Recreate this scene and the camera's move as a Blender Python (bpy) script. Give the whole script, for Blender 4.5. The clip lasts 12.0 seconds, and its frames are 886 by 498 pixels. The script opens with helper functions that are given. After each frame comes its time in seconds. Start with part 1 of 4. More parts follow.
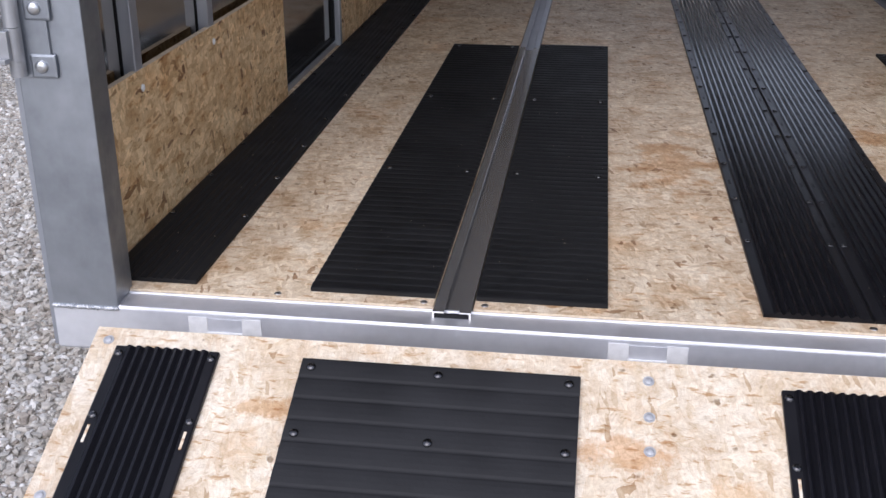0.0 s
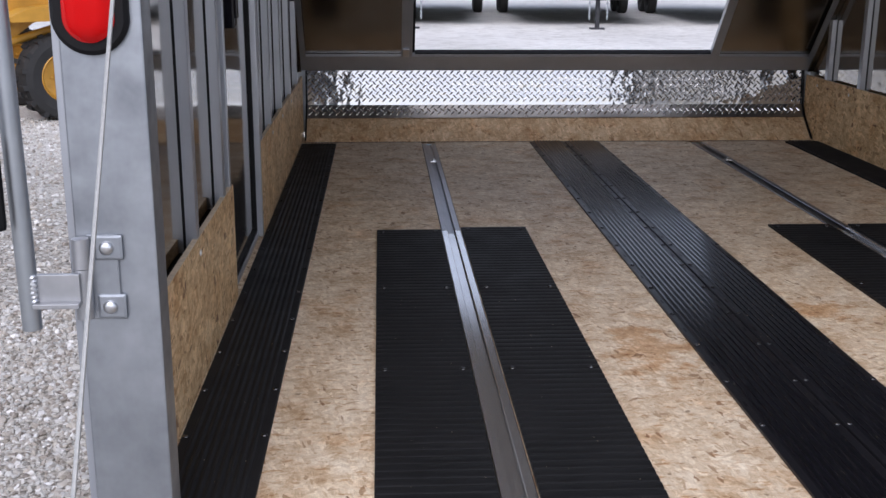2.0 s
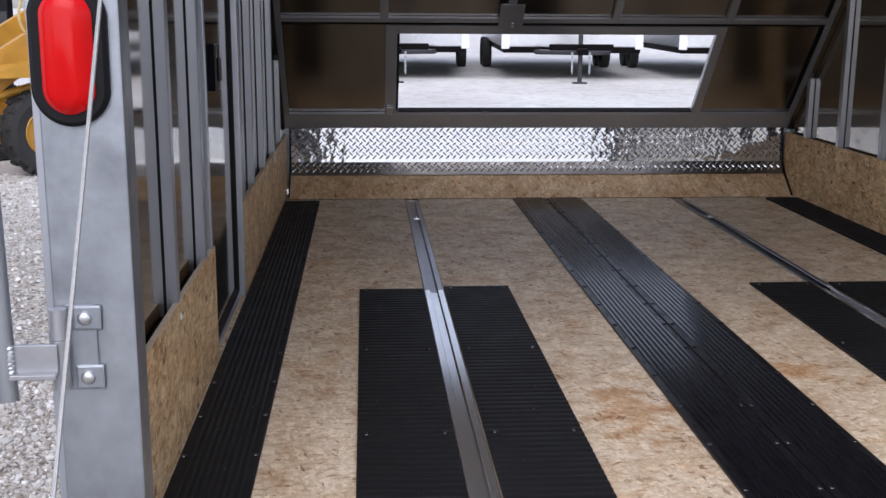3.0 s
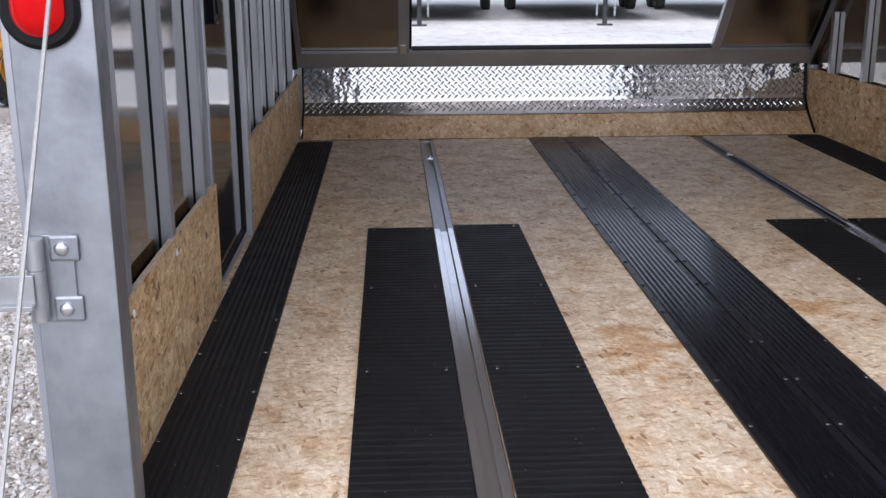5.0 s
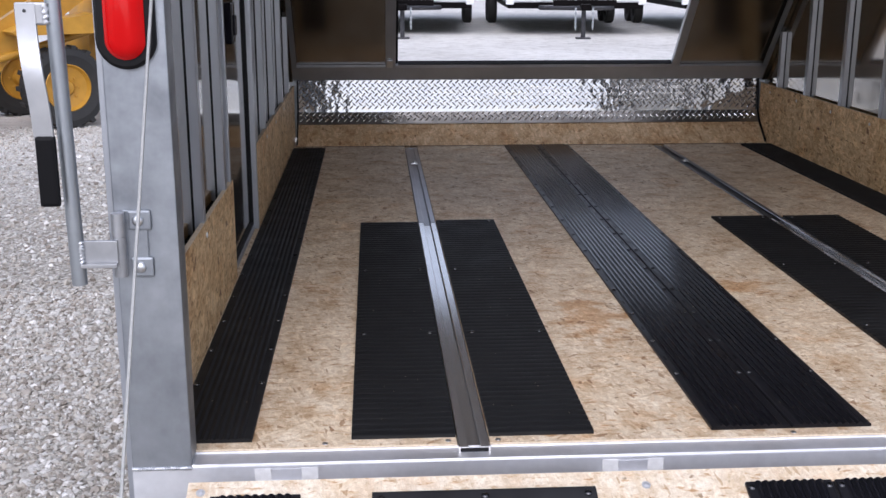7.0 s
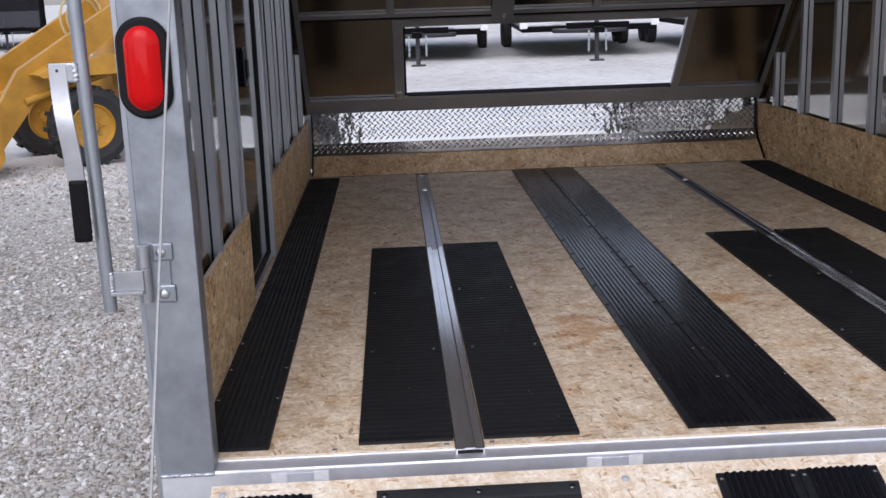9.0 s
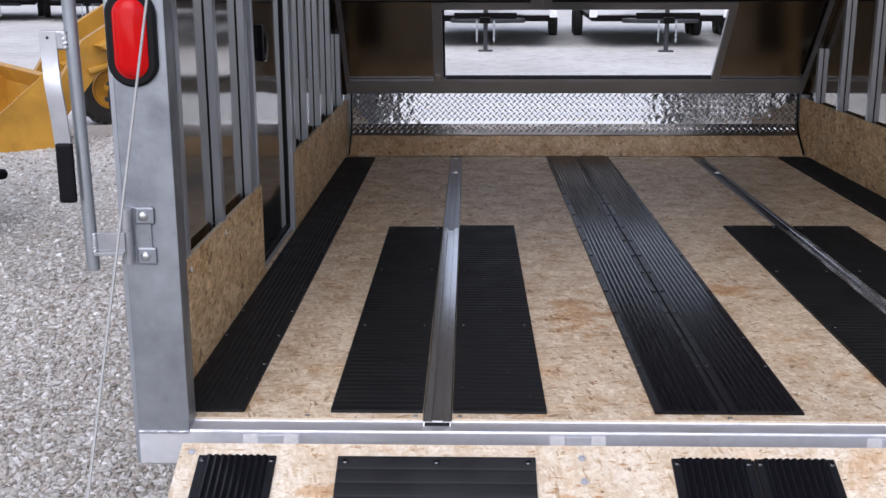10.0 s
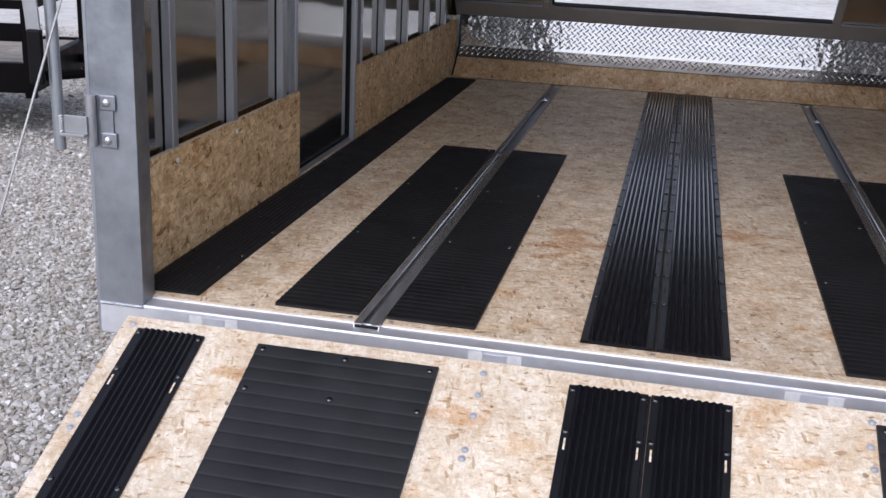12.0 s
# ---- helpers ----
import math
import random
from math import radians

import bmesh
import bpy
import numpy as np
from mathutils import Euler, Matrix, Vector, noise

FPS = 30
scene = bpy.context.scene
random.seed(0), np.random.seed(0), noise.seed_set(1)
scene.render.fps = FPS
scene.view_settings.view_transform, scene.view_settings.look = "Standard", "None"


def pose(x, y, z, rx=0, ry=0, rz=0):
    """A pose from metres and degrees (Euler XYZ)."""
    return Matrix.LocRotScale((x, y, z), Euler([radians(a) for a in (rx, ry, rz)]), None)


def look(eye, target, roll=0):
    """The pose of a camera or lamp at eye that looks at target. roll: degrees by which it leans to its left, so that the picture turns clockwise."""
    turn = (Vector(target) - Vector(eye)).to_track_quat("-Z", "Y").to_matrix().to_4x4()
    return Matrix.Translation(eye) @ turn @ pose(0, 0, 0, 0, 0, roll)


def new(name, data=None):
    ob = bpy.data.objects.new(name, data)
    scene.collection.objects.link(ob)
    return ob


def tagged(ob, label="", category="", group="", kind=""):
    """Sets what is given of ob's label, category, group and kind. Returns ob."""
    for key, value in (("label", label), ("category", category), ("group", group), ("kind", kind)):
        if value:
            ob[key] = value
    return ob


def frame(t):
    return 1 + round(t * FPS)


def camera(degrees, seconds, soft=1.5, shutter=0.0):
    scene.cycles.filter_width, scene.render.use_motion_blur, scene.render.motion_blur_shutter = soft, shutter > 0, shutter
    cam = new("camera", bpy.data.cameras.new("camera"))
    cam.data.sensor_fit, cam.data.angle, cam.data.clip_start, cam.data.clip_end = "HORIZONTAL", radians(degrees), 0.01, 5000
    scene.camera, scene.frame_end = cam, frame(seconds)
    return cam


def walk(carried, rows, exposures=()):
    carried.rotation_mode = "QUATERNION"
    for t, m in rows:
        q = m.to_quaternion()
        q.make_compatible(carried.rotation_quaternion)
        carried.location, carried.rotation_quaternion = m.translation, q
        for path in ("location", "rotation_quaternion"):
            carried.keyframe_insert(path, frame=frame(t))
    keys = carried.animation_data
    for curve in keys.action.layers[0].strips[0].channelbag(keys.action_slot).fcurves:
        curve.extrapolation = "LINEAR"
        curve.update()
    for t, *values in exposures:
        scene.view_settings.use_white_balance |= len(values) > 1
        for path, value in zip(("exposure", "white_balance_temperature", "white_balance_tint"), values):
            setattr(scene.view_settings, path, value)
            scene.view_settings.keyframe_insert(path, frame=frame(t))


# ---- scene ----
cam = camera(44.00, 12.0)
PATH = [
    (0, pose(-0.4529, -1.5782, 0.7773, 67.041, 0.018, 7.878)),
    (0.5, pose(-0.6193, -1.5509, 0.7992, 67.147, 1.095, 3.413)),
    (1, pose(-0.8039, -1.5538, 0.8375, 68.950, 2.034, -2.898)),
    (1.5, pose(-0.8770, -1.5703, 0.8582, 72.529, 0.554, -3.749)),
    (2, pose(-0.8804, -1.5751, 0.8776, 74.972, -0.290, -3.188)),
    (2.5, pose(-0.8830, -1.5724, 0.8961, 76.212, -0.171, -3.840)),
    (2.7, pose(-0.8808, -1.5692, 0.9053, 77.838, -0.348, -4.042)),
    (4.3, pose(-0.8317, -1.5933, 0.8729, 75.131, -0.341, -3.409)),
    (4.5, pose(-0.8272, -1.5870, 0.8729, 74.908, -0.261, -3.344)),
    (5, pose(-0.8141, -1.5289, 0.8640, 74.875, 0.280, -2.693)),
    (5.5, pose(-0.8281, -1.7803, 0.8916, 75.062, 0.643, -3.492)),
    (6, pose(-0.8288, -1.8716, 0.9093, 75.370, 1.056, -2.961)),
    (6.5, pose(-0.8349, -1.8881, 0.9035, 75.113, 0.715, -3.934)),
    (7, pose(-0.8434, -2.0055, 0.9214, 75.450, -0.080, -3.588)),
    (7.2, pose(-0.8462, -1.9967, 0.9236, 75.461, -0.431, -3.132)),
    (8.8, pose(-0.8288, -2.2298, 0.9667, 76.536, 1.792, -3.272)),
    (9, pose(-0.7881, -2.2285, 0.9703, 76.711, 1.889, -2.736)),
    (9.5, pose(-0.6371, -2.1707, 0.9625, 73.761, -0.513, 0.530)),
    (10, pose(-0.5861, -2.2905, 0.9622, 76.027, 0.148, 1.346)),
    (10.5, pose(-0.5137, -2.3864, 0.9673, 73.466, -0.557, 0.132)),
    (11, pose(-0.4221, -2.4304, 0.9688, 73.091, -0.884, 2.824)),
    (11.5, pose(-0.1431, -2.4080, 0.9544, 73.102, -3.097, 10.580)),
    (12, pose(-0.0078, -2.3032, 0.9547, 72.165, -2.524, 12.542)),
]
walk(cam, PATH, [(0, 0.63, 6150, 18), (2.5, 0.65, 6150, 18), (4.5, 0.93, 6150, 18), (5.2, 0.93, 6150, 18), (6, 0.75, 6150, 18), (7, 0.68, 6150, 18), (9, 0.48, 6150, 18), (10, 0.53, 6150, 18), (12, 0.53, 6150, 18)])

# ---- light ----
world = bpy.data.worlds.new("overcast_sky")
scene.world = world
world.use_nodes = True
wn = world.node_tree
bg = wn.nodes["Background"]
sky = wn.nodes.new("ShaderNodeTexSky")
sky.sky_type = "NISHITA"
sky.sun_disc = False
SUN_EL, SUN_AZ = 48.0, 190.0
sky.sun_elevation, sky.sun_rotation = radians(SUN_EL), radians(SUN_AZ)
sky.air_density, sky.dust_density, sky.ozone_density = 1.0, 1.6, 1.5
cloud = wn.nodes.new("ShaderNodeHueSaturation")
cloud.inputs["Saturation"].default_value = 0.5
wn.links.new(sky.outputs[0], cloud.inputs["Color"])
wn.links.new(cloud.outputs[0], bg.inputs[0])
bg.inputs[1].default_value = 0.15
sun = new("sun", bpy.data.lights.new("sun", "SUN"))
sun.data.energy, sun.data.angle, sun.data.color = 0.89, radians(60), (1.0, 0.98, 0.95)
az, el = radians(SUN_AZ), radians(SUN_EL)
sun_from = Vector((math.sin(az) * math.cos(el), math.cos(az) * math.cos(el), math.sin(el)))
sun.matrix_world = look(sun_from * 30, (0, 0, 0))

# ---- materials ----
def mat(name):
    m = bpy.data.materials.new(name)
    m.use_nodes = True
    nt = m.node_tree
    return m, nt, nt.nodes["Principled BSDF"]


def node(nt, kind, **props):
    n = nt.nodes.new(kind)
    for k, val in props.items():
        if k in n.inputs:
            n.inputs[k].default_value = val
    return n


def ramp(nt, fac, stops):
    r = nt.nodes.new("ShaderNodeValToRGB")
    while len(r.color_ramp.elements) < len(stops):
        r.color_ramp.elements.new(0.5)
    for e, (p, c) in zip(r.color_ramp.elements, stops):
        e.position = p
        e.color = (*c, 1) if len(c) == 3 else c
    nt.links.new(fac, r.inputs[0])
    return r.outputs[0]


def mixc(nt, fac, a, b, mode="MIX"):
    m = nt.nodes.new("ShaderNodeMix")
    m.data_type, m.blend_type = "RGBA", mode
    for s, val in ((0, fac), (6, a), (7, b)):
        if isinstance(val, (int, float)):
            m.inputs[s].default_value = val
        elif isinstance(val, tuple):
            m.inputs[s].default_value = (*val, 1)
        else:
            nt.links.new(val, m.inputs[s])
    return m.outputs[2]


def coords(nt, scale=(1, 1, 1), turn=(0, 0, 0), shift=(0, 0, 0)):
    c = nt.nodes.new("ShaderNodeTexCoord")
    mp = nt.nodes.new("ShaderNodeMapping")
    mp.inputs[1].default_value = shift
    mp.inputs[2].default_value = [radians(a) for a in turn]
    mp.inputs[3].default_value = scale
    nt.links.new(c.outputs["Object"], mp.inputs[0])
    return mp.outputs[0]


def noise_tex(nt, vec, scale, detail=4.0, rough=0.55):
    n = node(nt, "ShaderNodeTexNoise", Scale=scale, Detail=detail, Roughness=rough)
    nt.links.new(vec, n.inputs[0])
    return n.outputs[0]


def bump(nt, bsdf, height, strength, dist=0.002):
    b = node(nt, "ShaderNodeBump", Strength=strength, Distance=dist)
    nt.links.new(height, b.inputs["Height"])
    nt.links.new(b.outputs[0], bsdf.inputs["Normal"])


def flakes(nt, uv, turn, long, wide, shift):
    """Wood strands: stretched Voronoi cells with random values each; long and wide in metres."""
    mp = nt.nodes.new("ShaderNodeMapping")
    mp.vector_type = "TEXTURE"
    mp.inputs[1].default_value = (shift, shift * 0.7, 0)
    mp.inputs[2].default_value = (0, 0, radians(turn))
    mp.inputs[3].default_value = (long, wide, 1)
    nt.links.new(uv, mp.inputs[0])
    v = nt.nodes.new("ShaderNodeTexVoronoi")
    v.voronoi_dimensions = "2D"
    v.inputs["Scale"].default_value = 1.0
    nt.links.new(mp.outputs[0], v.inputs["Vector"])
    sep = nt.nodes.new("ShaderNodeSeparateColor")
    nt.links.new(v.outputs["Color"], sep.inputs[0])
    # grain along the strand
    g = nt.nodes.new("ShaderNodeTexNoise")
    g.inputs["Scale"].default_value = 4.0
    g.inputs["Detail"].default_value = 3.0
    mg = nt.nodes.new("ShaderNodeMapping")
    mg.inputs[3].default_value = (0.35, 2.2, 1)
    nt.links.new(mp.outputs[0], mg.inputs[0])
    nt.links.new(mg.outputs[0], g.inputs[0])
    return sep.outputs[0], sep.outputs[1], g.outputs[0]


def maths(nt, op, a, b=None):
    m = nt.nodes.new("ShaderNodeMath")
    m.operation = op
    for k, val in ((0, a), (1, b)):
        if val is None:
            continue
        if isinstance(val, (int, float)):
            m.inputs[k].default_value = val
        else:
            nt.links.new(val, m.inputs[k])
    return m.outputs[0]


def osb(name, upright=False, pale=(0.745, 0.645, 0.50), mid=(0.61, 0.475, 0.32), dark=(0.33, 0.21, 0.12), shift=0.0, rough=0.55, blots=(), size=1.0, lean=0.0, marks=0.75, lots=0.95, fleck_scale=62.0, grain_mix=0.6, glow=1.22, vary=0.0):
    """Oriented strand board: five layers of strands lying every way, a few dark ones, resin stains and black specks."""
    m, nt, b = mat(name)
    c = nt.nodes.new("ShaderNodeTexCoord")
    sp = nt.nodes.new("ShaderNodeSeparateXYZ")
    nt.links.new(c.outputs["Object"], sp.inputs[0])
    flat = nt.nodes.new("ShaderNodeCombineXYZ")
    nt.links.new(sp.outputs[1 if upright else 0], flat.inputs[0])
    nt.links.new(sp.outputs[2 if upright else 1], flat.inputs[1])
    warp = nt.nodes.new("ShaderNodeTexNoise")
    warp.inputs["Scale"].default_value = 32.0
    warp.inputs["Detail"].default_value = 3.0
    nt.links.new(flat.outputs[0], warp.inputs[0])
    ws = nt.nodes.new("ShaderNodeVectorMath")
    ws.operation = "MULTIPLY_ADD"
    ws.inputs[1].default_value = (0.009, 0.009, 0)
    nt.links.new(warp.outputs[1], ws.inputs[0])
    nt.links.new(flat.outputs[0], ws.inputs[2])
    uv = ws.outputs[0]
    light = tuple(min(1, x * glow) for x in pale)
    rose = (pale[0] * 0.94, pale[1] * 0.88, pale[2] * 0.82)
    stops = [(0.0, dark), (0.045, mid), (0.18, tuple((p + q) / 2 for p, q in zip(pale, mid))), (0.34, rose), (0.52, pale), (0.78, light), (0.90, pale), (1.0, mid)]
    col, hh = None, None
    for k, (turn, long, wide, thr) in enumerate(((8, 0.058, 0.024, 0), (62, 0.050, 0.020, 0.45), (-34, 0.046, 0.017, 0.5), (95, 0.036, 0.013, 0.55), (30, 0.026, 0.008, 0.72), (-72, 0.022, 0.006, 0.74))):
        r, key, g = flakes(nt, uv, turn + lean, long * size, wide * size, shift + 3.7 * k)
        ck = mixc(nt, grain_mix, ramp(nt, r, stops), ramp(nt, g, [(0.3, (0.70, 0.64, 0.56)), (0.5, (0.98, 0.97, 0.95)), (0.7, (1.12, 1.11, 1.10))]), "MULTIPLY")
        if col is None:
            col, hh = ck, r
        else:
            pick = maths(nt, "GREATER_THAN", key, thr)
            col = mixc(nt, pick, col, ck)
    # ragged wisps about a centimetre long break the strand outlines
    wisp = noise_tex(nt, flat.outputs[0], 60.0, 6.0, 0.8)
    col = mixc(nt, 0.75, col, ramp(nt, wisp, [(0.34, (0.74, 0.65, 0.54)), (0.46, (0.99, 0.97, 0.95)), (0.62, (1.12, 1.13, 1.14))]), "MULTIPLY")
    fine = noise_tex(nt, c.outputs["Object"], 190.0, 4.0, 0.7)
    col = mixc(nt, 0.5, col, ramp(nt, fine, [(0.25, (0.70, 0.65, 0.6)), (0.6, (1.0, 1.0, 1.0)), (0.8, (1.08, 1.07, 1.05))]), "MULTIPLY")
    big = noise_tex(nt, flat.outputs[0], 5.5 + shift * 0.1, 6.0, 0.65)
    col = mixc(nt, 0.75, col, ramp(nt, big, [(0.0, (1, 1, 1)), (0.54, (1, 1, 1)), (0.66, (0.90, 0.74, 0.58)), (0.78, (0.78, 0.56, 0.38))]), "MULTIPLY")
    grey = noise_tex(nt, flat.outputs[0], 1.3, 4.0, 0.6)
    col = mixc(nt, 0.6, col, ramp(nt, grey, [(0.35, (0.84, 0.85, 0.87)), (0.65, (1.06, 1.04, 1.0))]), "MULTIPLY")
    # lots of strands lie paler or browner together, about 0.1 m across
    lot = noise_tex(nt, uv, 9.0, 7.0, 0.72)
    col = mixc(nt, lots, col, ramp(nt, lot, [(0.30, (0.62, 0.50, 0.38)), (0.42, (0.88, 0.81, 0.73)), (0.5, (1.0, 0.99, 0.97)), (0.60, (1.10, 1.12, 1.14)), (0.72, (1.24, 1.28, 1.33))]), "MULTIPLY")
    specks = noise_tex(nt, uv, 46.0, 2.0, 0.4)
    col = mixc(nt, 0.8, col, ramp(nt, specks, [(0.0, (1, 1, 1)), (0.69, (1, 1, 1)), (0.75, (0.30, 0.22, 0.14))]), "MULTIPLY")
    # short brown strands and resin flecks, broken up
    mm = nt.nodes.new("ShaderNodeMapping")
    mm.inputs[2].default_value = (0, 0, radians(25 + lean))
    mm.inputs[3].default_value = (0.45, 1.5, 1)
    nt.links.new(uv, mm.inputs[0])
    fleck = noise_tex(nt, mm.outputs[0], fleck_scale, 3.0, 0.65)
    col = mixc(nt, marks, col, ramp(nt, fleck, [(0.0, (1.10, 1.10, 1.10)), (0.38, (1.0, 1.0, 1.0)), (0.58, (0.97, 0.95, 0.92)), (0.66, (0.70, 0.53, 0.37)), (0.76, (0.48, 0.32, 0.19))]), "MULTIPLY")
    for bu, bv, ru, rv, tone in blots:
        mp = nt.nodes.new("ShaderNodeMapping")
        mp.vector_type = "TEXTURE"
        mp.inputs[1].default_value = (bu, bv, 0)
        mp.inputs[3].default_value = (ru, rv, 1)
        nt.links.new(uv, mp.inputs[0])
        ln = nt.nodes.new("ShaderNodeVectorMath")
        ln.operation = "LENGTH"
        nt.links.new(mp.outputs[0], ln.inputs[0])
        edge = maths(nt, "ADD", ln.outputs["Value"], maths(nt, "MULTIPLY", maths(nt, "SUBTRACT", lot, 0.5), 5.0))
        col = mixc(nt, 0.8, col, ramp(nt, edge, [(0.0, tone), (0.5, tone), (0.75, tuple((1 + x) / 2 for x in tone)), (1.0, (1, 1, 1))]), "MULTIPLY")
    if vary:
        info = nt.nodes.new("ShaderNodeObjectInfo")
        col = mixc(nt, 1.0, col, ramp(nt, info.outputs["Random"], [(0.0, (1 - vary, 1 - vary, 1 - 0.8 * vary)), (1.0, (1 + vary, 1 + vary, 1 + 0.8 * vary))]), "MULTIPLY")
    nt.links.new(col, b.inputs["Base Color"])
    b.inputs["Roughness"].default_value = rough
    b.inputs["Specular IOR Level"].default_value = 0.4
    bump(nt, b, maths(nt, "ADD", hh, fine), 0.3, 0.0012)
    return m


def metal(name, colour=(0.72, 0.73, 0.75), rough=0.3, streak=(4, 4, 160), streak_mix=0.12, wave=0.0, smear=0.0, seed=0.0, grain=0.05, metallic=1.0, ripple=2.2):
    m, nt, b = mat(name)
    b.inputs["Metallic"].default_value = metallic
    v = coords(nt, streak, shift=(seed, seed, seed))
    n1 = noise_tex(nt, v, 6.0, 6.0, 0.65)
    v2 = coords(nt, (1, 1, 1), shift=(seed, 0, 0))
    n2 = noise_tex(nt, v2, 9.0, 4.0, 0.6)
    tint = ramp(nt, n2, [(0.3, tuple(x * (0.9 - smear) for x in colour)), (0.7, colour)])
    nt.links.new(tint, b.inputs["Base Color"])
    r = ramp(nt, n1, [(0.2, (rough - streak_mix * 0.6,) * 3), (0.8, (rough + streak_mix,) * 3)])
    r2 = mixc(nt, 0.5 if smear else 0.15, r, ramp(nt, n2, [(0.3, (rough * 1.5,) * 3), (0.7, (rough * 0.8,) * 3)]))
    nt.links.new(r2, b.inputs["Roughness"])
    if wave:
        nw = noise_tex(nt, v2, ripple, 1.0, 0.4)
        bump(nt, b, nw, 1.0, wave)
    else:
        bump(nt, b, n1, grain, 0.0006)
    return m


def plain(name, colour, rough=0.5, metallic=0.0, var=0.15, scale=12.0, bumpy=0.1, spec=0.5, rvar=0.08):
    m, nt, b = mat(name)
    v = coords(nt)
    n1 = noise_tex(nt, v, scale, 5.0, 0.6)
    n2 = noise_tex(nt, v, scale * 14, 3.0, 0.6)
    nt.links.new(ramp(nt, n1, [(0.3, tuple(x * (1 - var) for x in colour)), (0.7, tuple(x * (1 + var * 0.5) for x in colour))]), b.inputs["Base Color"])
    nt.links.new(ramp(nt, n1, [(0.3, (max(0.03, rough - rvar),) * 3), (0.7, (rough + rvar,) * 3)]), b.inputs["Roughness"])
    b.inputs["Metallic"].default_value = metallic
    b.inputs["Specular IOR Level"].default_value = spec
    bump(nt, b, n2, bumpy, 0.001)
    return m


BROWN = (0.84, 0.64, 0.46)
OSB_FLOOR = osb("osb_floor", vary=0.05, pale=(0.765, 0.675, 0.54), mid=(0.63, 0.50, 0.35), size=1.0, marks=1.0, fleck_scale=52.0, lots=1.0, glow=1.14, grain_mix=0.8, blots=((-0.27, 0.78, 0.10, 0.17, BROWN), (0.25, 1.05, 0.08, 0.10, BROWN), (-0.98, 0.95, 0.05, 0.05, (0.8, 0.7, 0.6))))
OSB_KICK = osb("osb_kicker", pale=(0.66, 0.50, 0.32), mid=(0.56, 0.39, 0.22), dark=(0.34, 0.20, 0.10), shift=5.3)
OSB_WALL = osb("osb_wall", upright=True, pale=(0.80, 0.61, 0.365), mid=(0.58, 0.375, 0.185), dark=(0.25, 0.13, 0.06), shift=3.1, size=1.2, lean=82.0, marks=0.95, lots=0.9, fleck_scale=44.0)
OSB_RAMP = osb("osb_ramp", pale=(0.80, 0.73, 0.615), mid=(0.735, 0.63, 0.48), dark=(0.50, 0.37, 0.24), shift=7.7, size=1.0, lots=0.7, marks=0.95, grain_mix=0.5, glow=1.07, fleck_scale=60.0,
               blots=((-0.915, -0.125, 0.075, 0.022, (0.76, 0.56, 0.38)), (-0.385, -0.150, 0.075, 0.035, (0.86, 0.64, 0.47)), (-0.245, -0.21, 0.05, 0.03, (0.92, 0.78, 0.64)), (0.30, -0.16, 0.05, 0.03, (0.90, 0.74, 0.58))))
ALU_POST = metal("brushed_aluminium", (0.45, 0.48, 0.52), 0.44, (30, 30, 1.5), 0.16, smear=0.34)
ALU_RAIL = metal("mill_aluminium", (0.90, 0.91, 0.94), 0.56, (1.5, 40, 40), 0.14, smear=0.12, seed=3.0)
ALU_STUD = metal("stud_aluminium", (0.46, 0.485, 0.53), 0.32, (40, 40, 1.5), 0.1, metallic=0.75)
ALU_SHEET = metal("sheet_aluminium", (0.40, 0.375, 0.345), 0.075, (60, 60, 1.2), 0.03, wave=0.004, seed=5.0)
ALU_NOSE = metal("dull_sheet_aluminium", (0.36, 0.335, 0.305), 0.2, (60, 60, 1.2), 0.05, wave=0.004, seed=6.0)
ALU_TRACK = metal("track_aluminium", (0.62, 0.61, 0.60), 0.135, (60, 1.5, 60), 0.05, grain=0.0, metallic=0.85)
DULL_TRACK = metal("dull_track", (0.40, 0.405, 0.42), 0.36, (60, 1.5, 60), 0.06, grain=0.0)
ALU_PLATE = metal("polished_plate", (0.50, 0.495, 0.495), 0.07, (10, 10, 10), 0.03, wave=0.0017, seed=2.0, ripple=26.0)
BRACKET = metal("bracket_aluminium", (0.56, 0.57, 0.59), 0.42, (12, 12, 12), 0.12, smear=0.2, seed=4.0)
GALV = metal("galvanised_steel", (0.44, 0.47, 0.50), 0.42, (8, 8, 8), 0.1, smear=0.12)
STEEL = metal("zinc_steel", (0.68, 0.69, 0.70), 0.3, (8, 8, 8), 0.08)
RUBBER = plain("black_rubber", (0.0085, 0.0087, 0.0095), 0.58, var=0.5, scale=7.0, bumpy=0.6, spec=0.28, rvar=0.1)
RAMP_RUBBER = plain("paler_rubber", (0.019, 0.0195, 0.0215), 0.6, var=0.4, scale=5.0, bumpy=0.5, spec=0.3, rvar=0.1)
PLASTIC = plain("black_plastic", (0.008, 0.008, 0.011), 0.14, var=0.2, bumpy=0.0, spec=0.35, rvar=0.02)
MARGIN = plain("strip_margin", (0.011, 0.011, 0.0135), 0.34, var=0.2, bumpy=0.0, spec=0.22, rvar=0.04)
VALLEY = plain("strip_valley", (0.0065, 0.0065, 0.0085), 0.36, var=0.2, bumpy=0.0, spec=0.17, rvar=0.03)
# side strips get matte plastic in place of dark reflections along the walls
MATTE = plain("matte_plastic", (0.014, 0.014, 0.015), 0.6, var=0.3, bumpy=0.05, spec=0.15)
SEAL = plain("black_seal", (0.005, 0.005, 0.006), 0.55, spec=0.22)
WELD = metal("weld_bead", (0.6, 0.61, 0.63), 0.42, (50, 50, 50), 0.15)
SCREW = metal("blackened_screw", (0.11, 0.11, 0.115), 0.24, (20, 20, 20), 0.1)
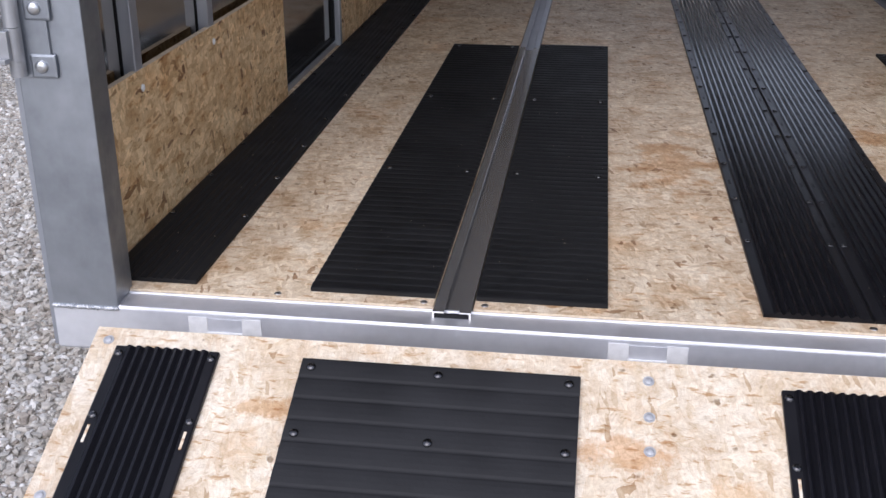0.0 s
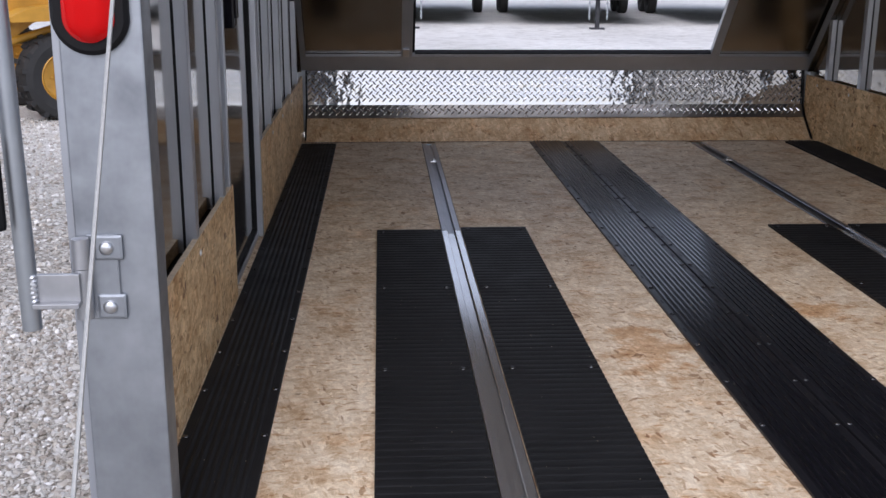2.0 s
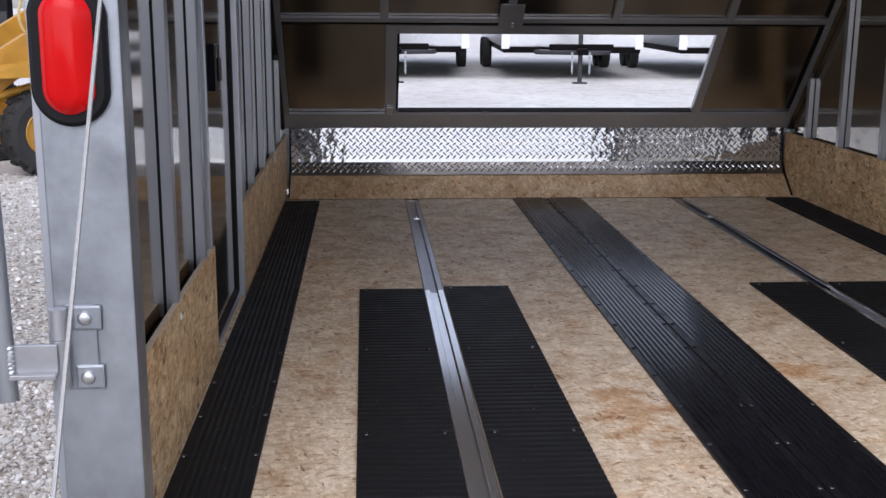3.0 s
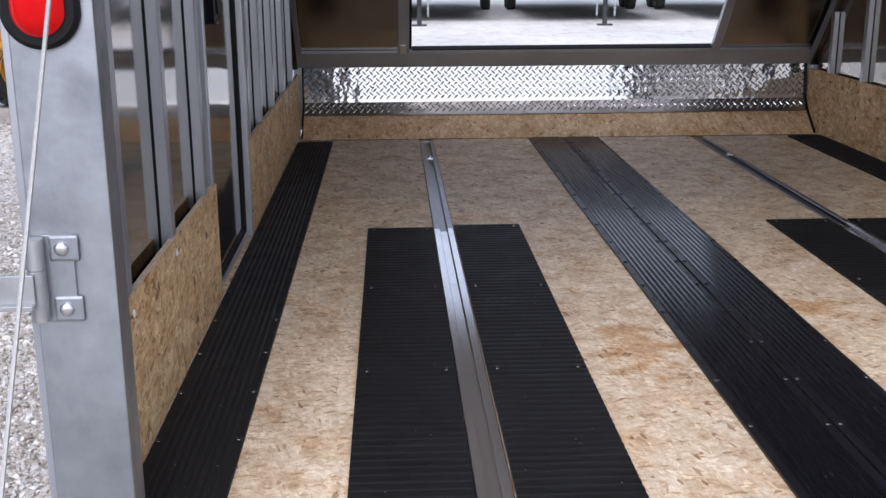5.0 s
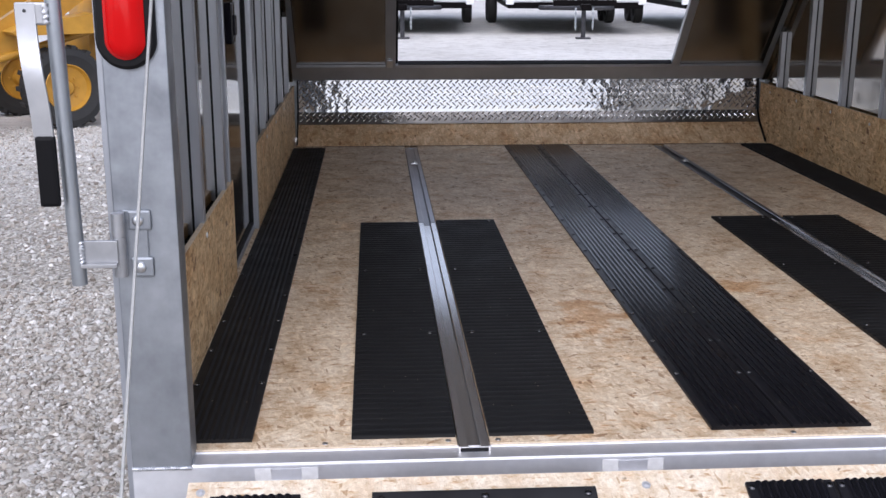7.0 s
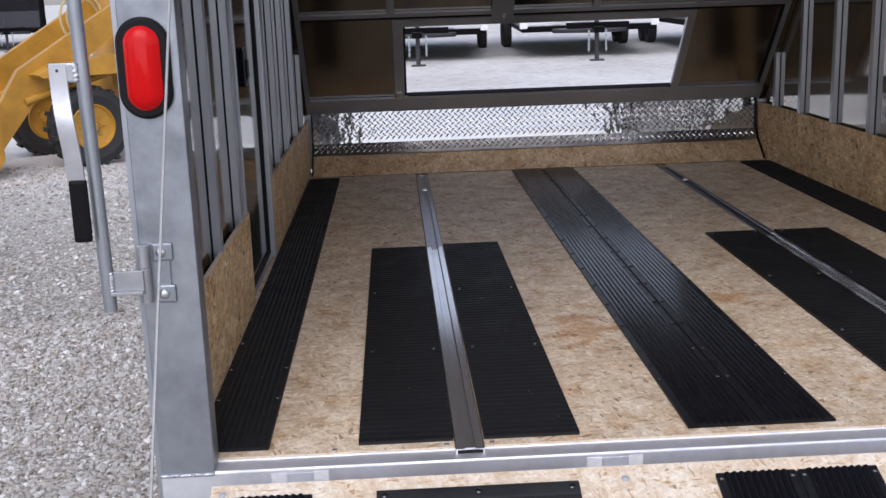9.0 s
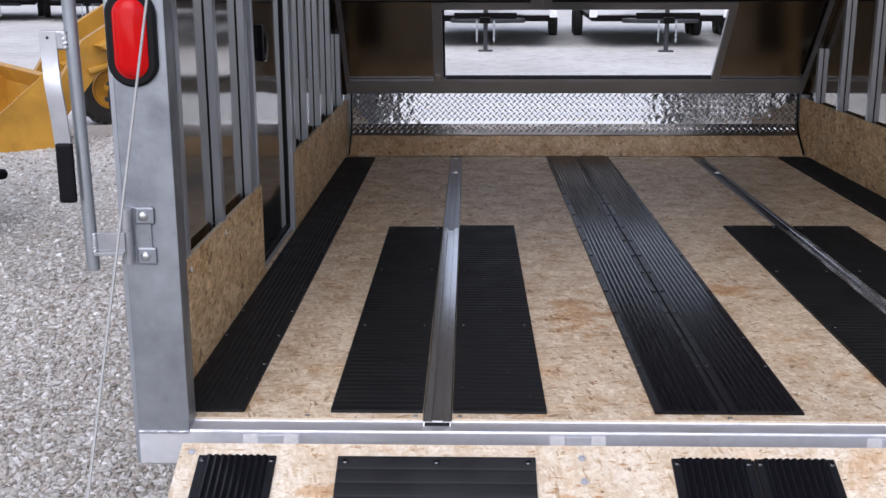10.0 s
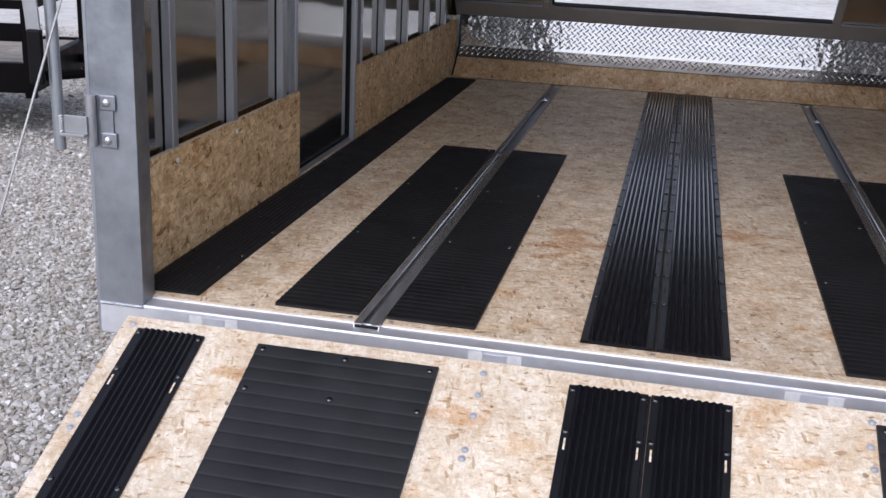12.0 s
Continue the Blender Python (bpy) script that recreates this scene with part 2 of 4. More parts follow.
GRIP = plain("grip_rubber", (0.005, 0.005, 0.006), 0.5, spec=0.15)
CEIL = plain("roof_liner", (0.40, 0.385, 0.36), 0.6, var=0.15)
TAB = plain("ground_bare_metal", (0.80, 0.80, 0.79), 0.55, 0.1, var=0.12, scale=60.0)
ZINC = plain("dull_zinc", (0.46, 0.47, 0.49), 0.5, 0.3, var=0.2, scale=80.0)
CUT = plain("raw_board_edge", (0.64, 0.53, 0.385), 0.7, var=0.3, scale=90.0, bumpy=0.4)
# darker, rougher plate stands in for dim reflections in the strip and flange
DULL_PLATE = metal("low_sheen_plate", (0.44, 0.425, 0.405), 0.28, (10, 10, 10), 0.06, wave=0.002, seed=8.0, ripple=18.0)
CABLE = plain("wire_rope", (0.42, 0.42, 0.40), 0.45, 0.6, bumpy=0.3, scale=200.0)
YELLOW = plain("machine_yellow", (0.50, 0.255, 0.028), 0.42, var=0.3, scale=4.0, bumpy=0.05)
BLACK_PAINT = plain("black_paint", (0.004, 0.0032, 0.0034), 0.5, var=0.4, scale=5.0, spec=0.06)
TYRE = plain("tyre_rubber", (0.025, 0.025, 0.025), 0.8, var=0.35, bumpy=0.5)
WHITE_TRIM = plain("white_trim", (0.72, 0.73, 0.74), 0.35, var=0.08)
DECK_WOOD = plain("grey_planks", (0.30, 0.27, 0.23), 0.8, var=0.4, scale=9.0)
DARK_SIDE = plain("dark_trailer_skin", (0.006, 0.006, 0.008), 0.3, var=0.2, scale=2.0, spec=0.2)
GREY_SIDE = metal("trailer_skin", (0.75, 0.77, 0.80), 0.28, (1, 1, 30), 0.08, wave=0.01)
GUNMETAL = plain("dark_steel", (0.05, 0.05, 0.055), 0.5, 0.5)

# tail lamp lens
RED, nt, b = mat("red_lens")
b.inputs["Base Color"].default_value = (0.56, 0.001, 0.001, 1)
b.inputs["Roughness"].default_value = 0.16
b.inputs["Specular IOR Level"].default_value = 0.22
b.inputs["Coat Weight"].default_value = 0.10
b.inputs["Coat Roughness"].default_value = 0.03
lw = coords(nt, (1, 1, 1))
wv = node(nt, "ShaderNodeTexVoronoi", Scale=140.0)
nt.links.new(lw, wv.inputs["Vector"])
bump(nt, b, wv.outputs["Distance"], 0.03, 0.001)

# crushed stone: sheet between the loose stones, and the stones themselves
GROUND, nt, b = mat("crushed_stone")
v = coords(nt)
vo = node(nt, "ShaderNodeTexVoronoi", Scale=62.0)
nt.links.new(v, vo.inputs["Vector"])
sepc = nt.nodes.new("ShaderNodeSeparateColor")
nt.links.new(vo.outputs["Color"], sepc.inputs[0])
stone = ramp(nt, sepc.outputs[0], [(0.0, (0.30, 0.275, 0.24)), (0.35, (0.45, 0.43, 0.39)), (0.7, (0.57, 0.55, 0.51)), (1.0, (0.70, 0.69, 0.66))])
gap = ramp(nt, vo.outputs["Distance"], [(0.0, (1, 1, 1)), (0.5, (0.9, 0.89, 0.87)), (0.85, (0.5, 0.48, 0.45))])
col = mixc(nt, 1.0, stone, gap, "MULTIPLY")
patch = noise_tex(nt, v, 0.35, 6.0, 0.6)
spy = nt.nodes.new("ShaderNodeSeparateXYZ")
nt.links.new(v, spy.inputs[0])
far_mask = nt.nodes.new("ShaderNodeMapRange")
far_mask.interpolation_type = "SMOOTHSTEP"
far_mask.inputs["From Min"].default_value, far_mask.inputs["From Max"].default_value = 5.0, 11.0
nt.links.new(maths(nt, "ADD", spy.outputs[1], maths(nt, "MULTIPLY", patch, 3.0)), far_mask.inputs["Value"])
# beyond the nose the stone is painted paler for the brighter light there
far_pale = ramp(nt, noise_tex(nt, v, 5.0, 9.0, 0.8), [(0.34, (0.46, 0.44, 0.41)), (0.48, (0.70, 0.685, 0.65)), (0.68, (0.86, 0.85, 0.82))])
col = mixc(nt, maths(nt, "MULTIPLY", far_mask.outputs[0], 0.92), col, far_pale)
col = mixc(nt, 0.8, col, ramp(nt, patch, [(0.3, (0.82, 0.81, 0.79)), (0.7, (1.08, 1.08, 1.07))]), "MULTIPLY")
nt.links.new(col, b.inputs["Base Color"])
b.inputs["Roughness"].default_value = 0.9
inv = nt.nodes.new("ShaderNodeMath")
inv.operation = "SUBTRACT"
inv.inputs[0].default_value = 1.0
nt.links.new(vo.outputs["Distance"], inv.inputs[1])
bump(nt, b, inv.outputs[0], 0.8, 0.012)

STONES, nt, b = mat("loose_stones")
geo = nt.nodes.new("ShaderNodeNewGeometry")
scol = ramp(nt, geo.outputs["Random Per Island"], [(0.0, (0.24, 0.21, 0.18)), (0.15, (0.39, 0.355, 0.31)), (0.35, (0.46, 0.445, 0.41)), (0.5, (0.50, 0.46, 0.40)), (0.65, (0.52, 0.515, 0.49)), (0.88, (0.63, 0.62, 0.595)), (1.0, (0.84, 0.83, 0.81))])
gn = noise_tex(nt, coords(nt), 70.0, 4.0, 0.6)
nt.links.new(mixc(nt, 0.6, scol, ramp(nt, gn, [(0.3, (0.75, 0.73, 0.70)), (0.7, (1.05, 1.05, 1.05))]), "MULTIPLY"), b.inputs["Base Color"])
b.inputs["Roughness"].default_value = 0.88
bump(nt, b, gn, 0.4, 0.004)


# ---- mesh helpers ----
def box(bm, x0, x1, y0, y1, z0, z1, bevel=0.0, m=None):
    vs = [bm.verts.new((x, y, z)) for x in (x0, x1) for y in (y0, y1) for z in (z0, z1)]
    if m is not None:
        for vv in vs:
            vv.co = m @ vv.co
    fs = [bm.faces.new([vs[i] for i in q]) for q in ((0, 1, 3, 2), (4, 6, 7, 5), (0, 4, 5, 1), (2, 3, 7, 6), (0, 2, 6, 4), (1, 5, 7, 3))]
    if bevel:
        es = list({e for f in fs for e in f.edges})
        bmesh.ops.bevel(bm, geom=es, offset=bevel, segments=2, affect="EDGES", profile=0.6)
    return bm


def tube(bm, p, q, r, n=16, r2=None):
    p, q = Vector(p), Vector(q)
    d = q - p
    m = Matrix.Translation((p + q) / 2) @ d.to_track_quat("Z", "Y").to_matrix().to_4x4()
    bmesh.ops.create_cone(bm, cap_ends=True, segments=n, radius1=r, radius2=r if r2 is None else r2, depth=d.length, matrix=m)
    return bm


def dome(bm, c, r, h, axis, n=12):
    """A low rounded screw or bolt head with its base at c, standing out along axis."""
    q = Vector(axis).to_track_quat("Z", "Y").to_matrix().to_4x4()
    m = Matrix.Translation(c) @ q
    rings = [(r, 0), (r, h * 0.35), (r * 0.8, h * 0.75), (r * 0.45, h)]
    prev = None
    for rr, zz in rings:
        ring = [bm.verts.new(m @ Vector((rr * math.cos(2 * math.pi * i / n), rr * math.sin(2 * math.pi * i / n), zz))) for i in range(n)]
        if prev:
            for i in range(n):
                bm.faces.new((prev[i], prev[(i + 1) % n], ring[(i + 1) % n], ring[i]))
        prev = ring
    bm.faces.new(prev)
    return bm


def weld(bm, p, q, r, pitch, off):
    """One continuous weld bead from p to q, rippled along its run, with its middle pushed out along off."""
    p, q = Vector(p), Vector(q)
    d = (q - p).normalized()
    e1 = Vector(off).normalized()
    e2 = d.cross(e1)
    n = max(6, int((q - p).length / pitch) * 3)
    prev = None
    for i in range(n + 1):
        rr = r * (0.88 + 0.18 * (i % 3 == 1) + 0.08 * math.sin(i * 2.3))
        c = p.lerp(q, i / n) + e2 * r * 0.25 * math.sin(i * 1.7)
        ring = [bm.verts.new(c + (e1 * math.cos(k * math.pi / 4) * 0.8 + e2 * math.sin(k * math.pi / 4)) * rr) for k in range(8)]
        if prev:
            for k in range(8):
                bm.faces.new((prev[k], prev[(k + 1) % 8], ring[(k + 1) % 8], ring[k]))
        else:
            bm.faces.new(ring[::-1])
        prev = ring
    bm.faces.new(prev)
    return bm


def extrude(bm, profile, a, bb, along="y"):
    """A closed profile of (u, v) pairs swept straight from a to bb along an axis."""
    def at(u, w, s):
        return {"y": (u, s, w), "x": (s, u, w), "z": (u, w, s)}[along]
    r0 = [bm.verts.new(at(u, w, a)) for u, w in profile]
    r1 = [bm.verts.new(at(u, w, bb)) for u, w in profile]
    n = len(profile)
    for i in range(n):
        bm.faces.new((r0[i], r0[(i + 1) % n], r1[(i + 1) % n], r1[i]))
    bm.faces.new(r0[::-1])
    bm.faces.new(r1)
    bmesh.ops.recalc_face_normals(bm, faces=bm.faces)
    return bm


def mesh_of(name, bm, material, smooth=False):
    me = bpy.data.meshes.new(name)
    bmesh.ops.recalc_face_normals(bm, faces=bm.faces)
    bm.to_mesh(me)
    bm.free()
    me.materials.append(material)
    if smooth:
        for p in me.polygons:
            p.use_smooth = True
        me.set_sharp_from_angle(angle=radians(40))
    return me


def part(name, bm, material, parent=None, label="", smooth=False, m=None):
    ob = new(name, mesh_of(name, bm, material, smooth))
    if m is not None:
        ob.matrix_basis = m
    if parent is not None:
        ob.parent = parent
    if label:
        tagged(ob, label=label)
    return ob


def thing(name, label, category, group="", kind="", m=None):
    ob = new(name)
    ob.empty_display_size = 0.1
    if m is not None:
        ob.matrix_basis = m
    return tagged(ob, label, category, group, kind)


def share(name, mesh, parent, m):
    ob = new(name, mesh)
    ob.matrix_basis = m
    ob.parent = parent
    return ob


# ---- plan, metres; x right, y towards the nose, deck at z = 0 ----
XL, XR = -1.264, 1.250          # faces of the kick panels
GZ = -0.50                      # yard
YF = 3.685                      # foot of the front kicker
ROOF = 1.92
NOSE_Y, NOSE_Z, NOSE_K = 3.873, 0.34, 0.857   # nose leans back by 0.857 per metre of height


def nose_y(z):
    return NOSE_Y - NOSE_K * (z - NOSE_Z)


# ---- ground ----
bm = bmesh.new()
R = 900
vs = [bm.verts.new(p) for p in ((-R, -R, GZ), (R, -R, GZ), (R, R, GZ), (-R, R, GZ))]
bm.faces.new(vs)
tagged(part("ground", bm, GROUND), "pale grey crushed stone yard, dry and level", "ground", kind="structure")


def scatter(n, x0, x1, y0, y1, s0, s1, seed):
    """Loose angular stones: jittered, squashed low polyhedra in one mesh."""
    rng = np.random.default_rng(seed)
    g = (1 + 5 ** 0.5) / 2
    base = np.array([(-1, g, 0), (1, g, 0), (-1, -g, 0), (1, -g, 0), (0, -1, g), (0, 1, g), (0, -1, -g), (0, 1, -g), (g, 0, -1), (g, 0, 1), (-g, 0, -1), (-g, 0, 1)]) / 1.9
    tris = np.array([(0, 11, 5), (0, 5, 1), (0, 1, 7), (0, 7, 10), (0, 10, 11), (1, 5, 9), (5, 11, 4), (11, 10, 2), (10, 7, 6), (7, 1, 8), (3, 9, 4), (3, 4, 2), (3, 2, 6), (3, 6, 8), (3, 8, 9), (4, 9, 5), (2, 4, 11), (6, 2, 10), (8, 6, 7), (9, 8, 1)])
    size = s0 + (s1 - s0) * rng.random(n) ** 2.5
    axes = size[:, None] * (0.55 + 0.6 * rng.random((n, 3))) * (1, 1, 0.7)
    p = base[None] * (0.52 + 0.85 * rng.random((n, 12, 1))) * axes[:, None, :]
    a = rng.random(n) * 2 * np.pi
    tl = rng.normal(0, 0.35, n)
    ca, sa, ct, st = np.cos(a), np.sin(a), np.cos(tl), np.sin(tl)
    y = p[..., 1] * ct[:, None] - p[..., 2] * st[:, None]
    z = p[..., 1] * st[:, None] + p[..., 2] * ct[:, None]
    x = p[..., 0]
    q = np.stack([x * ca[:, None] - y * sa[:, None], x * sa[:, None] + y * ca[:, None], z], -1)
    pos = np.stack([x0 + (x1 - x0) * rng.random(n), y0 + (y1 - y0) * rng.random(n), GZ + size * (0.05 + 0.35 * rng.random(n))], -1)
    q = (q + pos[:, None, :]).reshape(-1, 3)
    f = (tris[None] + 12 * np.arange(n)[:, None, None]).reshape(-1, 3)
    me = bpy.data.meshes.new("gravel")
    me.vertices.add(len(q))
    me.vertices.foreach_set("co", q.ravel().astype(np.float32))
    me.loops.add(f.size)
    me.loops.foreach_set("vertex_index", f.ravel().astype(np.int32))
    me.polygons.add(len(f))
    me.polygons.foreach_set("loop_start", np.arange(0, f.size, 3, dtype=np.int32))
    me.update(calc_edges=True)
    me.shade_flat()
    me.materials.append(STONES)
    return me


gravel = new("gravel", scatter(85000, -3.4, -1.2, -1.2, 2.8, 0.0042, 0.0160, 4))
tagged(gravel, "loose angular grey and cream gravel stones", "gravel", kind="stuff")
gravel = new("gravel", scatter(30000, -7.0, -1.35, 1.8, 8.0, 0.007, 0.021, 5))
tagged(gravel, "loose angular grey and cream gravel stones", "gravel", kind="stuff")

# ---- floor ----
TX, TW = 0.655, 0.066           # tie-down tracks let into the deck
floor = thing("floor", "strand board trailer deck between wheel strips, scuffed", "floor", kind="structure")
for x0, x1 in ((XL - 0.03, -TX - TW / 2), (-TX + TW / 2, TX - TW / 2), (TX + TW / 2, XR + 0.03)):
    for y0, y1 in ((0.0, 1.1690), (1.1704, 2.3880), (2.3894, 3.86)):
        bm = bmesh.new()
        box(bm, x0, x1, y0, y1, -0.018, 0.0)
        panel = part("osb_panel", bm, OSB_FLOOR, floor)
        panel.data.materials.append(CUT)
        for p in panel.data.polygons:
            p.material_index = int(p.normal.y < -0.5)
bm = bmesh.new()
box(bm, XL - 0.03, XR + 0.03, 0.03, 3.86, -0.09, -0.03)
part("underframe", bm, GALV, floor)

# rear sill: aluminium extrusion with a rounded nose, under the deck's edge
bm = bmesh.new()
extrude(bm, [(-0.0005, -0.018), (-0.0005, -0.0042), (-0.0010, -0.0036), (-0.0034, -0.0038), (-0.0044, -0.0062), (-0.0475, -0.0088), (-0.0490, -0.0100), (-0.0500, -0.0118), (-0.0505, -0.0140), (-0.0505, -0.088), (-0.048, -0.092), (0.03, -0.092), (0.03, -0.018)], -1.314, 1.300, "x")
rear_sill = part("rear_sill", bm, ALU_RAIL)
tagged(rear_sill, "mill-finish aluminium rear sill along the deck edge", "sill", kind="structure")
rng = random.Random(5)
for xx in (-0.95, -0.705, -0.605, 0.0, 0.605, 0.705, 0.95):
    bm = bmesh.new()
    dome(bm, (xx, 0.0145, 0.0), 0.0062, 0.0022, (0, 0, 1), 10)
    part("screw", bm, STEEL, floor)


# ---- walls ----
def stud_mesh():
    bm = bmesh.new()
    # hat section, its far flange riveted to the sheet
    prof = [(-0.0165, 0.0), (-0.0165, 0.0245), (-0.0145, 0.026), (0.0145, 0.026), (0.0165, 0.0245), (0.018, 0.003), (0.026, 0.003), (0.026, 0.0)]
    extrude(bm, prof, 0.0, 1.0, "z")
    return mesh_of("stud", bm, ALU_STUD)


STUD = stud_mesh()
# dark line drawn for the shade where a stud's near side meets the sheet
bm = bmesh.new()
box(bm, 0.0, 0.0030, -0.0006, 0.0010, 0.0, 1.0)
STUD_LINE = mesh_of("base_shade", bm, SEAL)


def stud_at(parent, side, y, z0, z1):
    """side: +1 on the left wall (faces +x), -1 on the right one."""
    xs = (XL - 0.028) if side > 0 else (XR + 0.028)
    m = Matrix.Translation((xs, y, z0)) @ Matrix(((0, side, 0, 0), (1, 0, 0, 0), (0, 0, z1 - z0, 0), (0, 0, 0, 1)))
    bead = Matrix.Translation((xs, y - 0.0178, z0)) @ Matrix.Diagonal((side, 1, z1 - z0, 1))
    share("base_shade", STUD_LINE, parent, bead)
    return share("stud", STUD, parent, m)


KICK = 0.302
wall_left = thing("wall_left", "polished aluminium sheet wall with upright studs", "wall", kind="structure")
wall_right = thing("wall_right", "polished aluminium sheet wall with upright studs", "wall", kind="structure")
DY0, DY1 = 1.226, 1.868         # side door in the left wall


def sheet(parent, x0, x1, y0, y1, z0, z1, material=ALU_SHEET):
    """A wall sheet, cut along the nose line at its front end if it reaches there."""
    bm = bmesh.new()
    if y1 < 3.0:
        prof = [(y0, z0), (y1, z0), (y1, z1), (y0, z1)]
    else:
        prof = [(y0, z0), (y1, z0), (y1, NOSE_Z), (nose_y(z1), z1), (y0, z1)]
    extrude(bm, prof, x0, x1, "x")
    return part("sheet", bm, material, parent)


sheet(wall_left, XL - 0.034, XL - 0.028, 0.0, DY0, -0.02, ROOF)
sheet(wall_left, XL - 0.034, XL - 0.028, DY1, NOSE_Y, -0.02, ROOF)
sheet(wall_right, XR + 0.028, XR + 0.034, 0.0, NOSE_Y, -0.02, ROOF)
for y in (0.285, 0.680, 1.090):
    stud_at(wall_left, 1, y, KICK - 0.03, ROOF)
for y in (1.965, 2.30, 2.71, 3.15, 3.54):
    stud_at(wall_left, 1, y, KICK - 0.03, min(ROOF, NOSE_Z + (NOSE_Y - y - 0.05) / NOSE_K))
for y in (0.40, 0.81, 1.22, 1.63, 2.03, 2.42, 2.825, 3.24, 3.61):
    stud_at(wall_right, -1, y, KICK - 0.03, min(ROOF, NOSE_Z + (NOSE_Y - y - 0.05) / NOSE_K))


def kick(parent, x0, x1, y0, y1, z1=KICK):
    bm = bmesh.new()
    prof = [(y0, 0.001), (y1, 0.001), (y1, z1), (y0, z1)]
    extrude(bm, prof, x0, x1, "x")
    ob = part("kick_panel", bm, OSB_WALL, parent, "strand board kick panel")
    ob.data.materials.append(CUT)
    for p in ob.data.polygons:
        p.material_index = int(abs(p.normal.x) < 0.5)
    return ob


kick(wall_left, XL - 0.012, XL, 0.02, 1.229)
kick(wall_left, XL - 0.012, XL, 1.890, 3.85, KICK - 0.002)
kick(wall_right, XR, XR + 0.012, 0.02, 3.85, KICK + 0.004)
for parent, xx, ax, ys in ((wall_right, XR, (-1, 0, 0), (0.87, 1.28, 1.69, 2.09, 2.50, 2.908, 3.328, 3.70)), (wall_left, XL, (1, 0, 0), (0.285, 0.68, 2.30, 2.71, 3.15))):
    for y in ys:
        bm = bmesh.new()
        dome(bm, (xx, y, KICK - 0.034), 0.0075, 0.003, ax, 8)
        part("screw", bm, TAB, parent)
# black strip stands in for shade behind the kick panels' top edge
for parent, x0, x1, y0, y1 in ((wall_left, XL - 0.027, XL - 0.0125, 0.02, 1.19), (wall_left, XL - 0.027, XL - 0.0125, 1.93, 3.7), (wall_right, XR + 0.0125, XR + 0.027, 0.02, 3.7)):
    bm = bmesh.new()
    box(bm, x0, x1, y0, y1, KICK - 0.05, KICK - 0.03)
    part("gap_strip", bm, BLACK_PAINT, parent)

# side door, shut: flush skin, dark seal, sill and a black latch box
door_1 = thing("door_1", "shut flush aluminium side door with black seal", "door", kind="structure")
bm = bmesh.new()
box(bm, XL - 0.033, XL - 0.024, DY0 + 0.012, DY1 - 0.02, 0.03, 1.55)
part("door_panel", bm, ALU_SHEET, door_1)
bm = bmesh.new()
for y0, y1, z0, z1 in ((DY0 + 0.002, DY0 + 0.010, 0.02, 1.56), (DY1 - 0.018, DY1 - 0.006, 0.02, 1.56), (DY0 + 0.01, DY1 - 0.018, 0.018, 0.029), (DY0 + 0.01, DY1 - 0.018, 1.551, 1.56)):
    box(bm, XL - 0.034, XL - 0.016, y0, y1, z0, z1)
part("seal", bm, SEAL, door_1, "black rubber door seal")
bm = bmesh.new()
box(bm, XL - 0.03, XL + 0.002, DY1 - 0.005, DY1 + 0.019, 0.0, 1.58, 0.002)
box(bm, XL - 0.03, XL - 0.004, DY0 - 0.030, DY0 - 0.004, 0.2, 1.58, 0.002)
box(bm, XL - 0.03, XL - 0.012, DY0 - 0.003, DY1 + 0.018, 0.0005, 0.017, 0.002)
box(bm, XL - 0.034, XL - 0.02, DY0 - 0.01, DY1 + 0.018, 1.562, ROOF)
part("door_frame", bm, ALU_STUD, door_1)
bm = bmesh.new()
box(bm, XL - 0.023, XL + 0.008, 1.335, 1.385, 0.690, 0.812, 0.006)
box(bm, XL + 0.0085, XL + 0.014, 1.342, 1.378, 0.715, 0.775, 0.003)
part("latch", bm, PLASTIC, door_1, "black plastic slam latch")

# ---- corner posts ----
def corner_post(side, x_in, x_out):
    """Rear corner: rectangular tube with an outer trim angle, welded on the sill's end."""
    po = thing("corner_post", "brushed aluminium corner post welded to the rear sill", "post", "rear corner posts", "structure")
    bm = bmesh.new()
    a, c = sorted((x_in, x_out))
    box(bm, a, c, -0.05, 0.012, -0.013, ROOF + 0.05, 0.003)
    part("tube", bm, ALU_POST, po)
    bm = bmesh.new()
    o = x_out - side * 0.0005
    a, c = sorted((o, o - side * 0.010))
    box(bm, a, c, -0.044, 0.14, -0.09, ROOF + 0.05, 0.001)
    part("trim_angle", bm, ALU_STUD, po)
    bm = bmesh.new()
    weld(bm, (x_in, -0.051, -0.0135), (x_out, -0.051, -0.0135), 0.0040, 0.0042, (0, -1, 0.1))
    part("weld_bead", bm, WELD, po, "", True)
    bm = bmesh.new()
    weld(bm, (x_in + side * 0.001, -0.046, -0.010), (x_in + side * 0.001, 0.008, -0.008), 0.0036, 0.006, (side, 0, 0.4))
    part("weld_bead", bm, WELD, po, "", True)
    return po


corner_post(1, -1.201, -1.314)
corner_post(-1, 1.182, 1.300)

# ---- front kicker: sloped board and bright tread plate ----
kicker = thing("front_kicker", "strand board and tread plate kicker at the nose", "kicker", kind="structure")
P1, P2, P3, P4 = (3.819, 0.094), (3.856, 0.152), (3.877, 0.334), (3.93, 0.362)
KX0, KX1 = XL + 0.014, XR - 0.006


def slab(bm, a, c, x0, x1, t):
    d = Vector((c[0] - a[0], c[1] - a[1])).normalized() * t
    n = (d.y, -d.x)
    return extrude(bm, [a, c, (c[0] + n[0], c[1] + n[1]), (a[0] + n[0], a[1] + n[1])], x0, x1, "x")


bm = bmesh.new()
